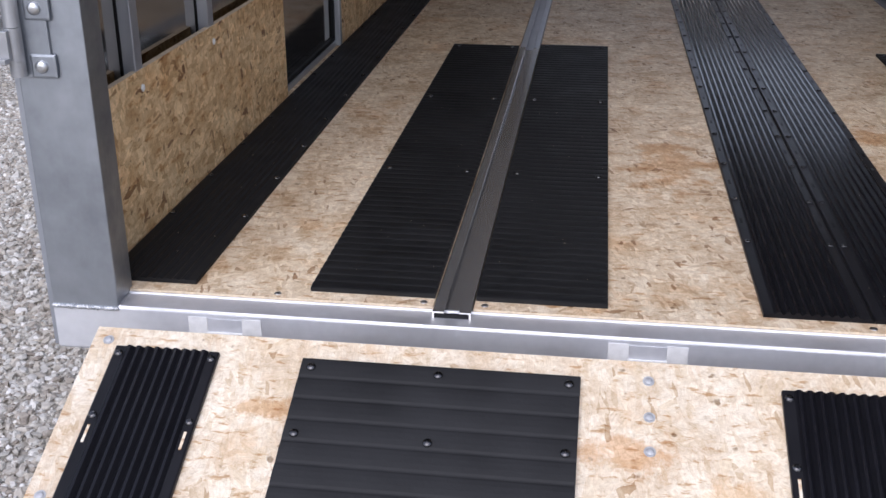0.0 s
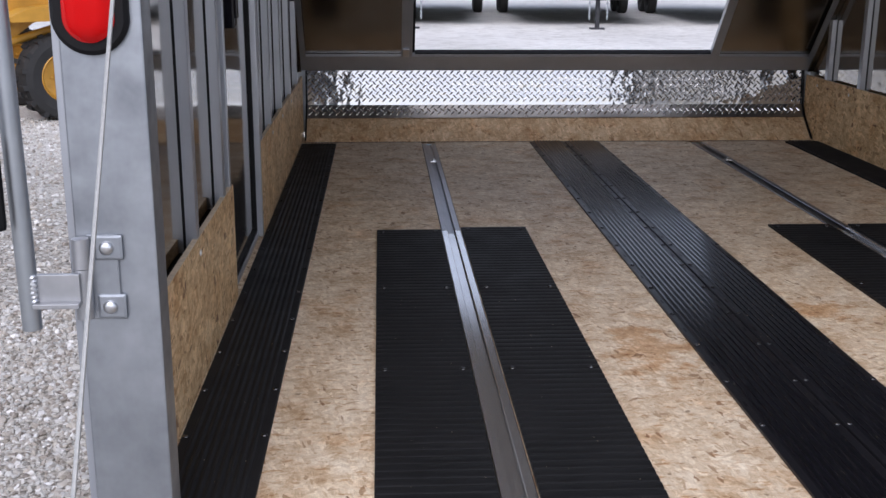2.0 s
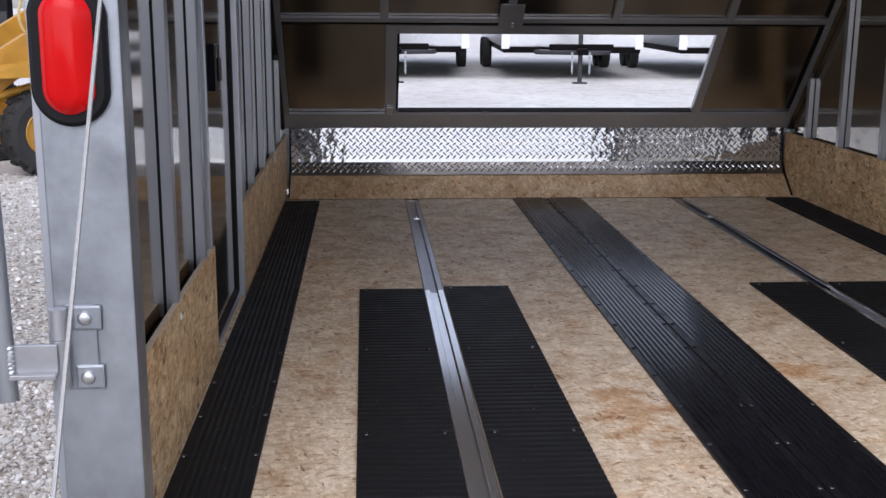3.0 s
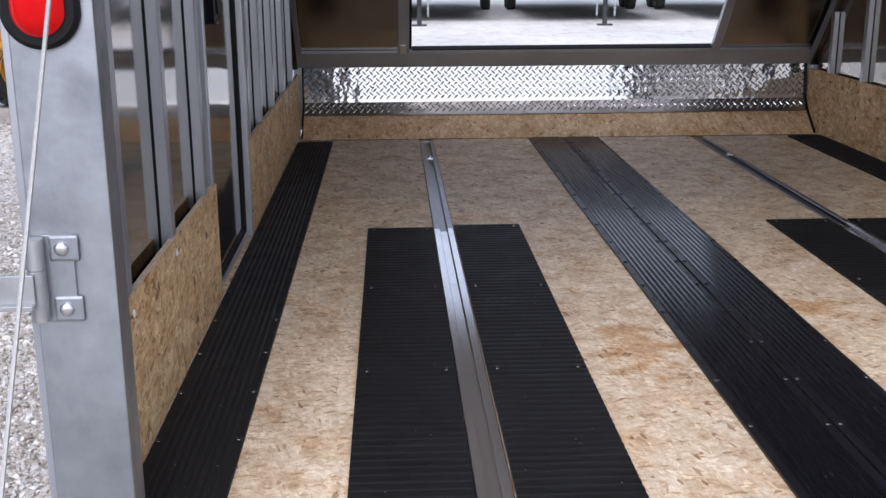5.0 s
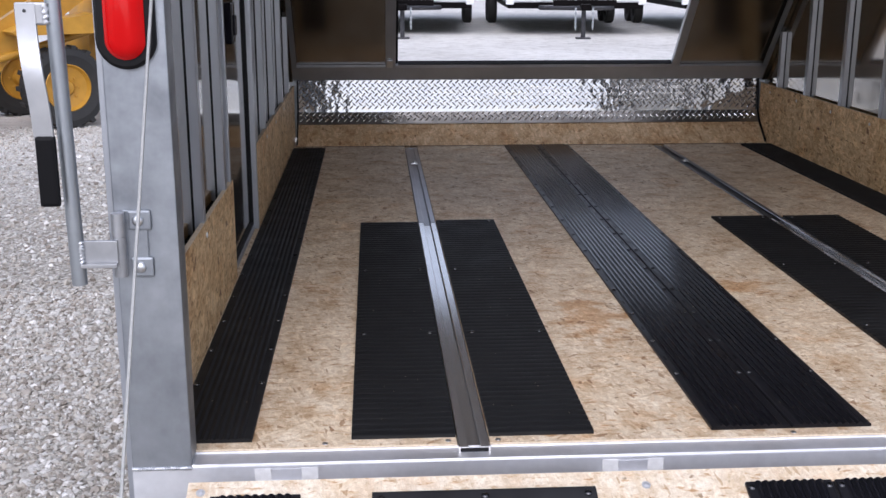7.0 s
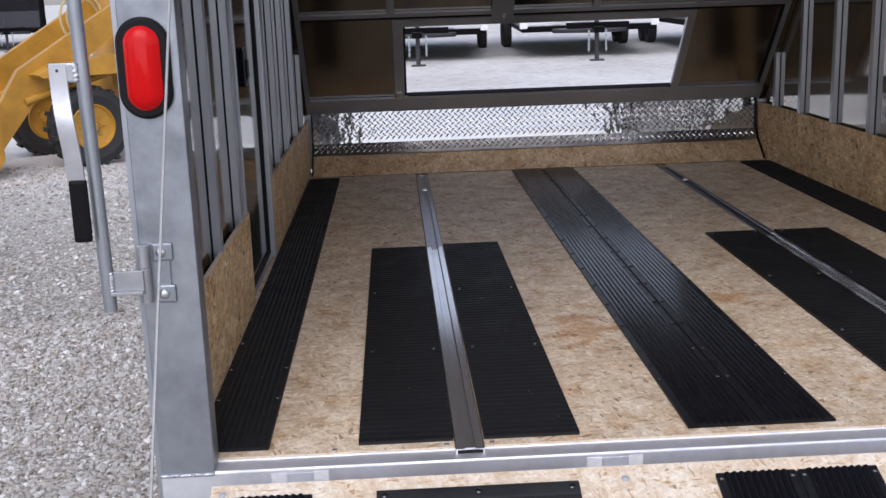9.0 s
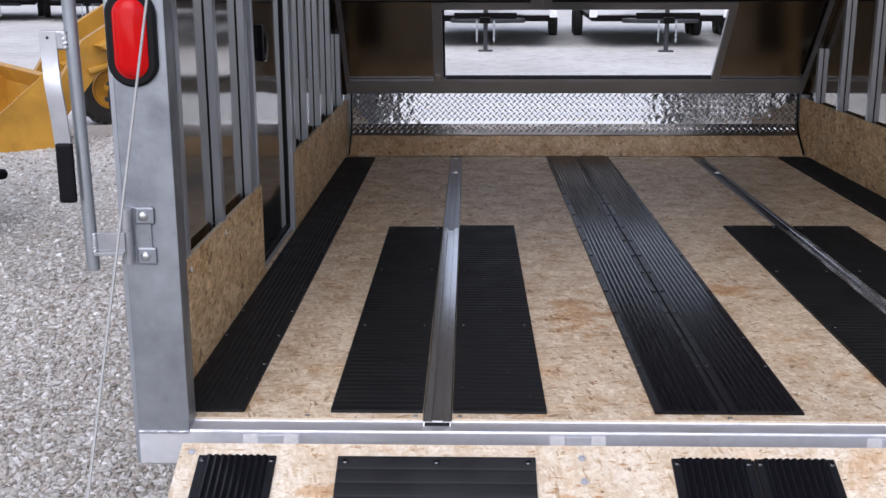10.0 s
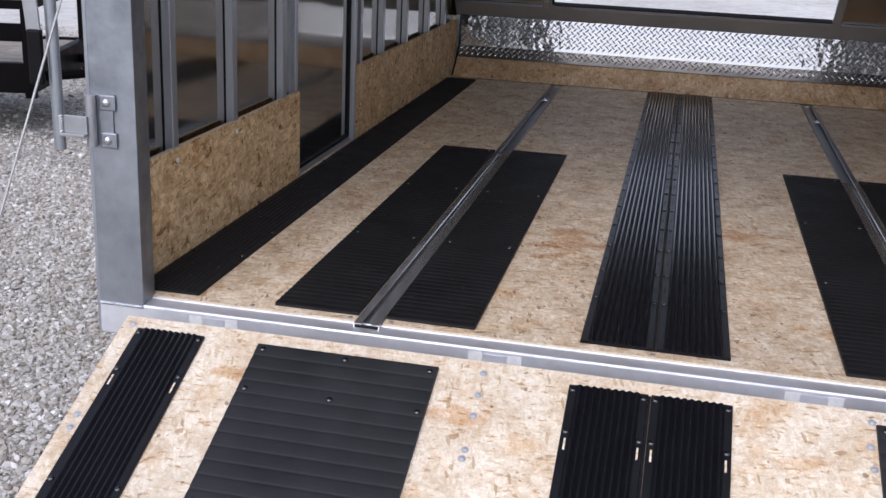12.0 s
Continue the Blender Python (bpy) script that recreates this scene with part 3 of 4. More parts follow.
slab(bm, (YF, 0.001), (3.829, 0.102), KX0, KX1, 0.012)
part("board", bm, OSB_KICK, kicker, "sloped strand board")


def tread(bm, a, c, x0, x1, pitch=0.0235, lug=(0.0150, 0.0040, 0.0026)):
    """Raised lens-shaped lugs, alternating direction, on the plane from a to c."""
    du = Vector((0, c[0] - a[0], c[1] - a[1]))
    h = du.length
    du.normalize()
    n = Vector((0, -du.z, du.y))
    q = 0.70711 * pitch
    reach = lug[0] * 0.72
    for j in range(int(h / q) + 1):
        for i in range(int((x1 - x0) / q) + 1):
            if (i + j) % 2:
                continue
            u, w = i * q, j * q + q * 0.5
            if not (reach < u < x1 - x0 - reach and reach * 0.8 < w < h - reach * 0.6):
                continue
            p = Vector((x0 + u, a[0], a[1])) + du * w
            # the lattice runs at 45 degrees; along it the lugs lie crosswise by turns
            ang = radians(45 if i % 2 else -45)
            e1 = Vector((1, 0, 0)) * math.cos(ang) + du * math.sin(ang)
            e2 = n.cross(e1)
            rim = [bm.verts.new(p + e1 * (math.cos(k * math.pi / 4) * lug[0]) + e2 * (math.sin(k * math.pi / 4) * lug[1])) for k in range(8)]
            top = [bm.verts.new(p + n * lug[2] + e1 * s * lug[0] * 0.55) for s in (1, -1)]
            for k in (7, 0):
                bm.faces.new((rim[k], rim[(k + 1) % 8], top[0]))
            for k in (3, 4):
                bm.faces.new((rim[k], rim[(k + 1) % 8], top[1]))
            bm.faces.new((rim[1], rim[2], rim[3], top[1], top[0]))
            bm.faces.new((rim[5], rim[6], rim[7], top[0], top[1]))


def plate(name, a, c, ox, label, high=0.0017, material=ALU_PLATE, raised=ALU_PLATE):
    bm = bmesh.new()
    slab(bm, a, c, KX0 + ox, KX1 - ox, 0.003)
    ob = part(name, bm, material, kicker, label)
    bm = bmesh.new()
    tread(bm, a, c, KX0 + ox + 0.003, KX1 - ox - 0.003, lug=(0.0150, 0.0040, high))
    lugs = part("lugs", bm, raised, ob)
    tagged(lugs, kind="stuff")
    return ob


plate("lower_plate", (P1[0] - 0.004, P1[1] + 0.006), (P2[0] - 0.004, P2[1] + 0.006), 0.004, "tread plate strip with a dull base", 0.0019, DULL_PLATE, ALU_PLATE)
plate("upper_plate", (P2[0] - 0.002, P2[1] + 0.006), P3, 0.0, "bright tread plate")
plate("top_flange", P3, P4, 0.0, "tread plate flange", 0.0017, DULL_PLATE, ALU_PLATE)
bm = bmesh.new()
box(bm, KX0 - 0.04, KX1 + 0.04, 3.885, 3.93, 0.02, 0.33)
part("backing", bm, GALV, kicker)

# black seam where the kicker meets the kick panels and the deck
for x0, x1 in ((KX0, KX0 + 0.008), (KX1 - 0.008, KX1)):
    bm = bmesh.new()
    extrude(bm, [(YF + 0.006, 0.008), (P1[0] - 0.008, P1[1] + 0.012), (P2[0] - 0.008, P2[1] + 0.010), (P3[0] - 0.006, P3[1] + 0.006), (P3[0] - 0.012, P3[1] + 0.006), (P2[0] - 0.014, P2[1] + 0.014), (P1[0] - 0.012, P1[1] + 0.018), (YF - 0.002, 0.010)], x0, x1, "x")
    part("seam", bm, SEAL, kicker)
bm = bmesh.new()
box(bm, KX0 + 0.01, KX1 - 0.01, YF - 0.006, YF - 0.001, 0.0006, 0.0026)
part("joint", bm, GUNMETAL, kicker)

# ---- nose: sheet leaning back over the kicker, with a hatch opening ----
wall_front = thing("wall_front", "dark reflecting aluminium nose sheet with rails", "wall", kind="structure")
K = math.hypot(1, NOSE_K)
# local frame of the nose: u across, s up the slope, w into the room
NOSE = Matrix(((1, 0, 0, 0), (0, -NOSE_K / K, -1 / K, NOSE_Y), (0, 1 / K, -NOSE_K / K, NOSE_Z), (0, 0, 0, 1)))


def sl(z):
    return (z - NOSE_Z) * K


WX0, WX1, WZ0, WZ1 = -0.728, 0.738, 0.422, 0.806
S0, S1, SR = sl(WZ0), sl(WZ1), sl(0.846)
STOP = sl(ROOF)


def nose_box(name, x0, x1, s0, s1, w0, w1, material, parent=wall_front, bevel=0.0, label=""):
    bm = bmesh.new()
    box(bm, x0, x1, s0, s1, w0, w1, bevel, NOSE)
    return part(name, bm, material, parent, label)


nose_box("sheet", XL - 0.03, WX0 - 0.05, 0.0, SR, -0.006, 0.0, ALU_NOSE)
nose_box("sheet", WX1 + 0.04, XR + 0.03, 0.0, SR, -0.006, 0.0, ALU_NOSE)
nose_box("sheet", XL - 0.03, XR + 0.03, SR, STOP, -0.006, 0.0, ALU_NOSE)
nose_box("bottom_rail", XL - 0.028, XR + 0.028, 0.0, S0 - 0.012, 0.001, 0.02, ALU_STUD, bevel=0.002)
nose_box("seam_rail", XL + 0.01, XR - 0.01, SR + 0.012, SR + 0.036, 0.001, 0.018, ALU_STUD, bevel=0.002)
nose_box("seal", XL - 0.02, XR + 0.02, SR - 0.004, SR + 0.010, 0.0005, 0.014, SEAL, label="black rubber seal")
for x in (-0.787, -0.222, 0.255, 0.778):
    nose_box("rib", x - 0.018, x + 0.018, SR + 0.038, STOP, 0.001, 0.024, ALU_STUD, bevel=0.002)
# catch plate hanging over the seam
catch = nose_box("catch_plate", -0.277, -0.167, SR - 0.03, SR + 0.13, 0.026, 0.032, ALU_STUD, bevel=0.003)
bm = bmesh.new()
for s in (SR + 0.0, SR + 0.02):
    dome(bm, NOSE @ Vector((-0.215, s, 0.032)), 0.008, 0.005, NOSE.to_3x3() @ Vector((0, 0, 1)), 10)
part("bolts", bm, STEEL, catch)
# edge beads up both sides
for x0, x1 in ((XL - 0.026, XL - 0.004), (XR + 0.004, XR + 0.026)):
    nose_box("edge_rail", x0, x1, 0.0, STOP, 0.021, 0.032, ALU_NOSE, bevel=0.002)
for x0, x1 in ((XL - 0.0035, XL + 0.022), (XR - 0.022, XR + 0.0035)):
    nose_box("edge_angle", x0, x1, S0, STOP, 0.0205, 0.03, ALU_STUD, bevel=0.002)
# hatch opening frame
window_1 = thing("window_1", "open front hatch in an aluminium frame", "window", kind="structure")
nose_box("jamb", WX0 - 0.052, WX0, S0 - 0.012, SR - 0.005, -0.008, 0.02, ALU_STUD, window_1, 0.002)
nose_box("jamb", WX1, WX1 + 0.042, S0 - 0.012, SR - 0.005, -0.008, 0.02, ALU_STUD, window_1, 0.002)
nose_box("head", WX0, WX1, S1, SR - 0.005, -0.008, 0.02, ALU_STUD, window_1, 0.002)
nose_box("sill", WX0, WX1, S0 - 0.012, S0, -0.008, 0.018, ALU_STUD, window_1, 0.002)
nose_box("seal", WX0 + 0.0005, WX0 + 0.012, S0 + 0.002, S1 - 0.002, -0.008, 0.006, SEAL, window_1)
nose_box("seal", WX0 + 0.013, WX1 - 0.001, S0 + 0.0005, S0 + 0.007, -0.008, 0.016, SEAL, window_1)
nose_box("hinge", WX0 - 0.045, WX0 - 0.015, S0 - 0.005, S0 + 0.045, 0.021, 0.032, STEEL, window_1, 0.003)

# ---- ceiling ----
bm = bmesh.new()
box(bm, XL - 0.034, XR + 0.034, -0.05, nose_y(ROOF) + 0.05, ROOF, ROOF + 0.03)
for i in range(7):
    y = 0.3 + i * 0.33
    box(bm, XL - 0.02, XR + 0.02, y - 0.02, y + 0.02, ROOF - 0.03, ROOF - 0.001)
tagged(part("ceiling", bm, CEIL), "dull brown-grey trailer roof with bows", "ceiling", kind="structure")

# ---- tie-down tracks ----
def track(x):
    tr = thing("tie_down_track", "slotted aluminium tie-down track let into the deck", "track", "tie-down tracks", m=pose(x, 0, 0))
    w, h0, h1, t = 0.031, -0.010, 0.003, 0.0028
    # polished between the mats, rougher and darker beyond them
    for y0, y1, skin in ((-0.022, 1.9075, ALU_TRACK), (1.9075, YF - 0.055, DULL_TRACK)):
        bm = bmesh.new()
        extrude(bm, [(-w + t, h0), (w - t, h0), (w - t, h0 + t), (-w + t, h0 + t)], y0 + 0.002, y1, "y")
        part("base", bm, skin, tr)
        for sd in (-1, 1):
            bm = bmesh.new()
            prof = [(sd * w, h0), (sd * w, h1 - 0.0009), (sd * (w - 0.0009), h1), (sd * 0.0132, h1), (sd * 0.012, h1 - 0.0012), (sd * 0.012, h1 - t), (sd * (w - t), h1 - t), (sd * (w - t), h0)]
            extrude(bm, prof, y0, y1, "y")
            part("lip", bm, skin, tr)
    # black block stands in for the shade inside the track's hollow end
    bm = bmesh.new()
    box(bm, -w + t + 0.0005, w - t - 0.0005, -0.0235, -0.0205, h0 + 0.0003, h1 - t - 0.0003)
    part("end_shade", bm, SEAL, tr, "black block standing in for shade in the track's open end")
    return tr


track(-TX)
track(TX)
for x in (-TX, TX):
    ring = thing("tie_down_bolt", "zinc slider bolt in the tie-down track", "bolt", "track bolts")
    bm = bmesh.new()
    box(bm, x - 0.014, x + 0.014, 3.13, 3.17, 0.0035, 0.008, 0.002)
    dome(bm, (x, 3.15, 0.008), 0.009, 0.008, (0, 0, 1), 10)
    part("slider", bm, STEEL, ring)


# ---- rubber traction mats ----
def ribbed_mat(name, x0, x1, length, label, group, m, pitch=0.028, t=0.009, screws=(), groove=0.74, skin=None):
    """Rubber mat with cross ribs: bevelled lands with a groove between them."""
    ob = thing(name, label, "mat", group, m=m)
    n = round(length / pitch)
    p = length / n
    prof = [(0, 0.0005)]
    for i in range(n):
        y = i * p
        prof += [(y + p * 0.03, t * groove), (y + p * 0.14, t * (0.35 * groove + 0.65)), (y + p * 0.38, t), (y + p * 0.68, t * 0.995), (y + p * 0.88, t * (0.4 * groove + 0.6)), (y + p * 0.97, t * groove)]
    prof += [(length, 0.0005)]
    bm = bmesh.new()
    extrude(bm, prof, x0, x1, "x")
    part("rubber_sheet", bm, skin or RUBBER, ob)
    for sx, sy in screws:
        bm = bmesh.new()
        dome(bm, (sx, sy, t), 0.0070, 0.004, (0, 0, 1), 10)
        part("screw", bm, SCREW, ob, "", True)
    return ob


# each mat is cut a little differently
for x0, x1, my in ((-0.898, -TX - 0.034, 1.882), (-TX + 0.034, -0.408, 1.908), (0.416, TX - 0.034, 1.915), (TX + 0.034, 0.900, 1.912)):
    ribbed_mat("traction_mat", x0, x1, my, "black ribbed rubber traction mat beside the tie-down track", "deck traction mats", pose(0, 0.03, 0),
               screws=[(sx, sy) for sx in (x0 + 0.02, x1 - 0.02) for sy in (0.62, 1.22, my - 0.04)])


# ---- plastic glide strips ----
def strip_profile(w, ribs=9, t=0.010):
    """Cross-section of a glide strip: flat margins for screws and rounded ribs between."""
    e = 0.016
    prof = [(-w / 2, 0.0005), (-w / 2, 0.006), (-w / 2 + 0.002, 0.0075), (-w / 2 + e, 0.0075)]
    p = (w - 2 * e) / ribs
    for i in range(ribs):
        x = -w / 2 + e + i * p
        prof += [(x + p * 0.16, t * 0.85), (x + p * 0.34, t * 1.1), (x + p * 0.62, t * 1.1), (x + p * 0.82, t * 0.85), (x + p * 0.985, 0.0066)]
    prof += [(w / 2 - e + 0.0005, 0.0075), (w / 2 - 0.002, 0.0075), (w / 2, 0.006), (w / 2, 0.0005)]
    return prof


bm = bmesh.new()
box(bm, -0.0024, 0.0024, -0.012, 0.012, 0.0070, 0.0078)
HOLE = mesh_of("screw_slot", bm, SEAL)


def glide_strip(w, length, label, group, m, rows=(), slots=(), flange=0, skin=None, holes=()):
    ob = thing("glide_strip", label, "glide strip", group, m=m)
    bm = bmesh.new()
    extrude(bm, strip_profile(w, t=0.0085 if skin else 0.010), 0.0, length, "y")
    strip = part("ribbed_strip", bm, skin or PLASTIC, ob)
    strip.data.materials.append(MATTE if skin else MARGIN)
    strip.data.materials.append(MATTE if skin else VALLEY)
    for p in strip.data.polygons:
        # glossy crests over duller margins and valleys put the ribs' sheen into the materials
        p.material_index = 1 if abs(p.center.x) > w / 2 - 0.0165 else 2 if p.center.z < 0.0105 else 0
    if flange:
        bm = bmesh.new()
        a, c = sorted((flange * (w / 2 + 0.0002), flange * (w / 2 + 0.0052)))
        box(bm, a, c, 0.0, length, 0.0005, 0.0025)
        part("flange", bm, MATTE, ob)
    for k, y in enumerate(rows):
        for sd in (-1, 1):
            bm = bmesh.new()
            dome(bm, (sd * (w / 2 - 0.009), y, 0.0075), 0.0064, 0.0036, (0, 0, 1), 9)
            part("screw", bm, SCREW, ob)
    for y in holes:
        for sd in (-1, 1):
            share("screw_slot", HOLE, ob, Matrix.Translation((sd * (w / 2 - 0.009), y, 0.0)))
    for sx, sy in slots:
        bm = bmesh.new()
        box(bm, sx - 0.0020, sx + 0.0020, sy - 0.015, sy + 0.015, 0.0070, 0.0080, 0.0)
        part("slot", bm, OSB_RAMP, ob, "slot showing the board below")
    return ob


GW = 0.1645
DECK_ROWS = [0.30 + 0.225 * i for i in range(15)]
DECK_HOLES = [y + 0.105 for y in DECK_ROWS]
glide_strip(0.163, YF - 0.105, "black ribbed plastic glide strip beside the side wall", "deck glide strips", pose(-1.177, 0.03, 0), DECK_ROWS, skin=MATTE)
glide_strip(GW, YF - 0.060, "black ribbed plastic glide strip on the deck centre", "deck glide strips", pose(-0.0820, 0.033, 0), DECK_ROWS, (), 1, holes=DECK_HOLES)
glide_strip(GW, YF - 0.060, "black ribbed plastic glide strip on the deck centre", "deck glide strips", pose(0.0885, 0.033, 0), DECK_ROWS, holes=DECK_HOLES)
glide_strip(0.163, YF - 0.085, "black ribbed plastic glide strip beside the side wall", "deck glide strips", pose(1.169, 0.03, 0), DECK_ROWS, skin=MATTE)

# ---- ramp door, let down to the yard ----
RY, RZ, RA = -0.140, 0.000, 23.3            # top edge and slope
RAMP = pose(0, RY, RZ, RA, 0, 0)            # local y runs up the slope, so the ramp lies at -y
RL = 1.24
ramp_door = thing("ramp_door", "pale strand board ramp door let down to the gravel", "ramp", m=RAMP)
bm = bmesh.new()
box(bm, -1.193, 1.192, -RL, 0.0, -0.018, 0.0, 0.0)
part("osb_panel", bm, OSB_RAMP, ramp_door, "pale strand board panel")
for x0, x1, y0, y1 in ((-1.186, -1.140, -RL + 0.01, -0.01), (1.14, 1.186, -RL + 0.01, -0.01), (-1.139, 1.139, -0.06, -0.01), (-1.139, 1.139, -RL + 0.01, -RL + 0.06)):
    bm = bmesh.new()
    box(bm, x0, x1, y0, y1, -0.045, -0.0185, 0.002)
    part("frame_rail", bm, ALU_RAIL, ramp_door)
for xx, ys in ((-0.350, (-0.035, -0.098, -0.155, -0.245, -0.268)), (0.440, (-0.03, -0.095, -0.15)), (-1.172, (-0.025, -0.30, -0.335)), (0.43, (-0.235, -0.29))):
    for y in ys:
        bm = bmesh.new()
        xs = xx + rng.uniform(-0.004, 0.004)
        tube(bm, (xs, y, 0.0), (xs, y, 0.0010), 0.0085, 14)
        dome(bm, (xs, y, 0.0012), 0.0055, 0.002, (0, 0, 1), 8)
        part("screw", bm, ZINC, ramp_door, "zinc screw head with washer", True)
# hinges between the sill's face and the ramp
INV = RAMP.inverted()
for x in (-1.022, -0.345, 0.345, 1.0):
    bm = bmesh.new()
    tube(bm, (x - 0.070, -0.068, -0.070), (x + 0.070, -0.068, -0.070), 0.009, 12)
    box(bm, x - 0.034, x + 0.034, -0.150, -0.070, -0.074, -0.064, 0.002)
    bm.transform(INV)
    hg = part("ramp_hinge", bm, STEEL, ramp_door, "welded aluminium strap hinge")
    for dx in (-0.045, 0.045):
        bm = bmesh.new()
        box(bm, x + dx - 0.016, x + dx + 0.016, -0.0518, -0.0508, -0.080, -0.0185, 0.0003)
        bm.transform(INV)
        part("knuckle", bm, TAB, hg)
    bm = bmesh.new()
    box(bm, x - 0.0285, x + 0.0285, -0.0516, -0.0508, -0.080, -0.0205, 0.0002)
    bm.transform(INV)
    part("leaf", bm, ALU_RAIL, hg)
    bm = bmesh.new()
    tube(bm, (x - 0.030, -0.0545, -0.0445), (x + 0.030, -0.0545, -0.0445), 0.0019, 10)
    bm.transform(INV)
    part("pin", bm, TAB, hg, "bright hinge pin", True)
    # thin dark strip drawn as the shadow line below the pin
    bm = bmesh.new()
    box(bm, x - 0.034, x + 0.061, -0.0560, -0.0522, -0.0490, -0.0470, 0.0004)
    bm.transform(INV)
    part("under_shade", bm, SEAL, hg)


def on_ramp(x, y, z=0.0):
    return RAMP @ pose(x, y, z)


RS = RL - 0.03
TOP = -0.039
RAMP_ROWS = [RS - 0.040 - d for d in (1.0, 0.72, 0.43, 0.128, 0.014)]
RAMP_SLOTS = [(sd * 0.072, RS - 0.040 - 0.160) for sd in (-1, 1)]
glide_strip(0.163, RS - 0.040, "black ribbed plastic glide strip on the ramp door", "ramp glide strips", on_ramp(-1.068, -RS), RAMP_ROWS, RAMP_SLOTS)
for x in (-0.0820, 0.0885):
    glide_strip(GW, RS - 0.040, "black ribbed plastic glide strip on the ramp door", "ramp glide strips", on_ramp(x, -RS), RAMP_ROWS, RAMP_SLOTS, 1 if x < 0 else 0)
glide_strip(0.163, RS - 0.040, "black ribbed plastic glide strip on the ramp door", "ramp glide strips", on_ramp(1.066, -RS), RAMP_ROWS, RAMP_SLOTS)
for x0, x1 in ((-0.857, -0.446), (0.450, 0.862)):
    xc = (x0 + x1) / 2
    L = RS + TOP
    ribbed_mat("ramp_mat", x0, x1, L, "black ribbed rubber traction mat on the ramp door", "ramp traction mats", on_ramp(0, -RS), pitch=0.0365, groove=0.84, skin=RAMP_RUBBER,
               screws=[(sx, sy) for sy in (L - 0.018, L - 0.135, L - 0.43, L - 0.72, L - 1.0) for sx in (x0 + 0.016, xc, x1 - 0.016)])

# ---- tail lamp ----
tail = thing("tail_lamp", "oval red tail lamp in a black rubber grommet", "tail lamp", m=pose(-1.268, -0.0505, 0.842, 90, 0, 0))


def oval(bm, w, h, z0, z1, n=20, dome_h=0.0, inset=0.0):
    """A pill outline of half width w and half height h, raised from z0 to z1."""
    def ring(ww, hh, z):
        r = []
        for i in range(2 * n):
            a = math.pi * i / n
            r.append(bm.verts.new((ww * math.cos(a), (hh - ww) * (1 if a < math.pi else -1) + ww * math.sin(a), z)))
        return r
    rings = [ring(w, h, z0), ring(w, h, z1 - inset), ring(w - inset, h - inset, z1)]
    if dome_h:
        rings += [ring((w - inset) * 0.8, h - inset - (w - inset) * 0.2, z1 + dome_h * 0.7), ring((w - inset) * 0.4, h - inset - (w - inset) * 0.6, z1 + dome_h)]
    for r0, r1 in zip(rings, rings[1:]):
        for i in range(2 * n):
            bm.faces.new((r0[i], r0[(i + 1) % (2 * n)], r1[(i + 1) % (2 * n)], r1[i]))
    bm.faces.new(rings[-1])
    bm.faces.new(rings[0][::-1])
    return bm


bm = bmesh.new()
oval(bm, 0.052, 0.098, 0.0, 0.012, inset=0.006)
part("grommet", bm, SEAL, tail, "black rubber grommet", True)
bm = bmesh.new()
oval(bm, 0.0345, 0.081, 0.0125, 0.018, dome_h=0.011, inset=0.003)
part("lens", bm, RED, tail, "red plastic lens", True)

# ---- ramp lock bar with its bracket and handle ----
lock_bar = thing("lock_bar", "galvanised lock bar with a flat handle on the corner post", "lock bar")
PX, PY = -1.377, -0.084
bm = bmesh.new()
tube(bm, (PX + 0.004, PY, 0.366), (PX - 0.016, PY, 1.90), 0.0135, 20)
part("pipe", bm, GALV, lock_bar, "galvanised pipe", True)
bm = bmesh.new()
box(bm, PX + 0.012, -1.302, PY - 0.004, PY + 0.004, 0.402, 0.446, 0.001)
box(bm, PX + 0.012, -1.302, PY - 0.018, PY - 0.0045, 0.400, 0.407, 0.001)
bracket = part("bracket", bm, BRACKET, lock_bar, "welded aluminium bracket")
bm = bmesh.new()
weld(bm, (PX + 0.013, PY - 0.008, 0.402), (PX + 0.013, PY - 0.008, 0.447), 0.0050, 0.0052, (0.4, -1, 0))
part("weld_bead", bm, WELD, bracket, "", True)
hinge = thing("post_hinge", "aluminium strap hinge bolted to the corner post", "hinge")
bm = bmesh.new()
tube(bm, (-1.303, -0.066, 0.375), (-1.303, -0.066, 0.398), 0.012, 16)
part("knuckle", bm, BRACKET, hinge, "", True)
bm = bmesh.new()
tube(bm, (-1.303, -0.066, 0.449), (-1.303, -0.066, 0.492), 0.012, 16)
part("knuckle", bm, BRACKET, hinge, "", True)
bm = bmesh.new()
tube(bm, (-1.303, -0.067, 0.3985), (-1.303, -0.067, 0.4485), 0.0125, 16)
part("barrel", bm, BRACKET, hinge, "", True)
bm = bmesh.new()
box(bm, -1.297, -1.2545, -0.0550, -0.0503, 0.3690, 0.4950, 0.002)
for z in (0.4755, 0.3885):
    box(bm, -1.288, -1.2465, -0.0575, -0.0503, z - 0.0190, z + 0.0190, 0.0045)
leaf = part("leaf", bm, ALU_POST, hinge)
for z in (0.4755, 0.3885):
    bm = bmesh.new()
    dome(bm, (-1.2695, -0.0576, z), 0.0100, 0.0065, (0, -1, 0), 16)
    part("bolt", bm, STEEL, leaf, "round-headed carriage bolt", True)
bm = bmesh.new()
box(bm, PX - 0.062, PX - 0.010, PY - 0.016, PY - 0.010, 0.822, 0.860, 0.004)
tag_plate = part("lug", bm, BRACKET, lock_bar, "drilled aluminium lug")
bm = bmesh.new()
dome(bm, (PX - 0.045, PY - 0.0165, 0.845), 0.0055, 0.001, (0, -1, 0), 12)
part("hole", bm, GUNMETAL, tag_plate)
bm = bmesh.new()
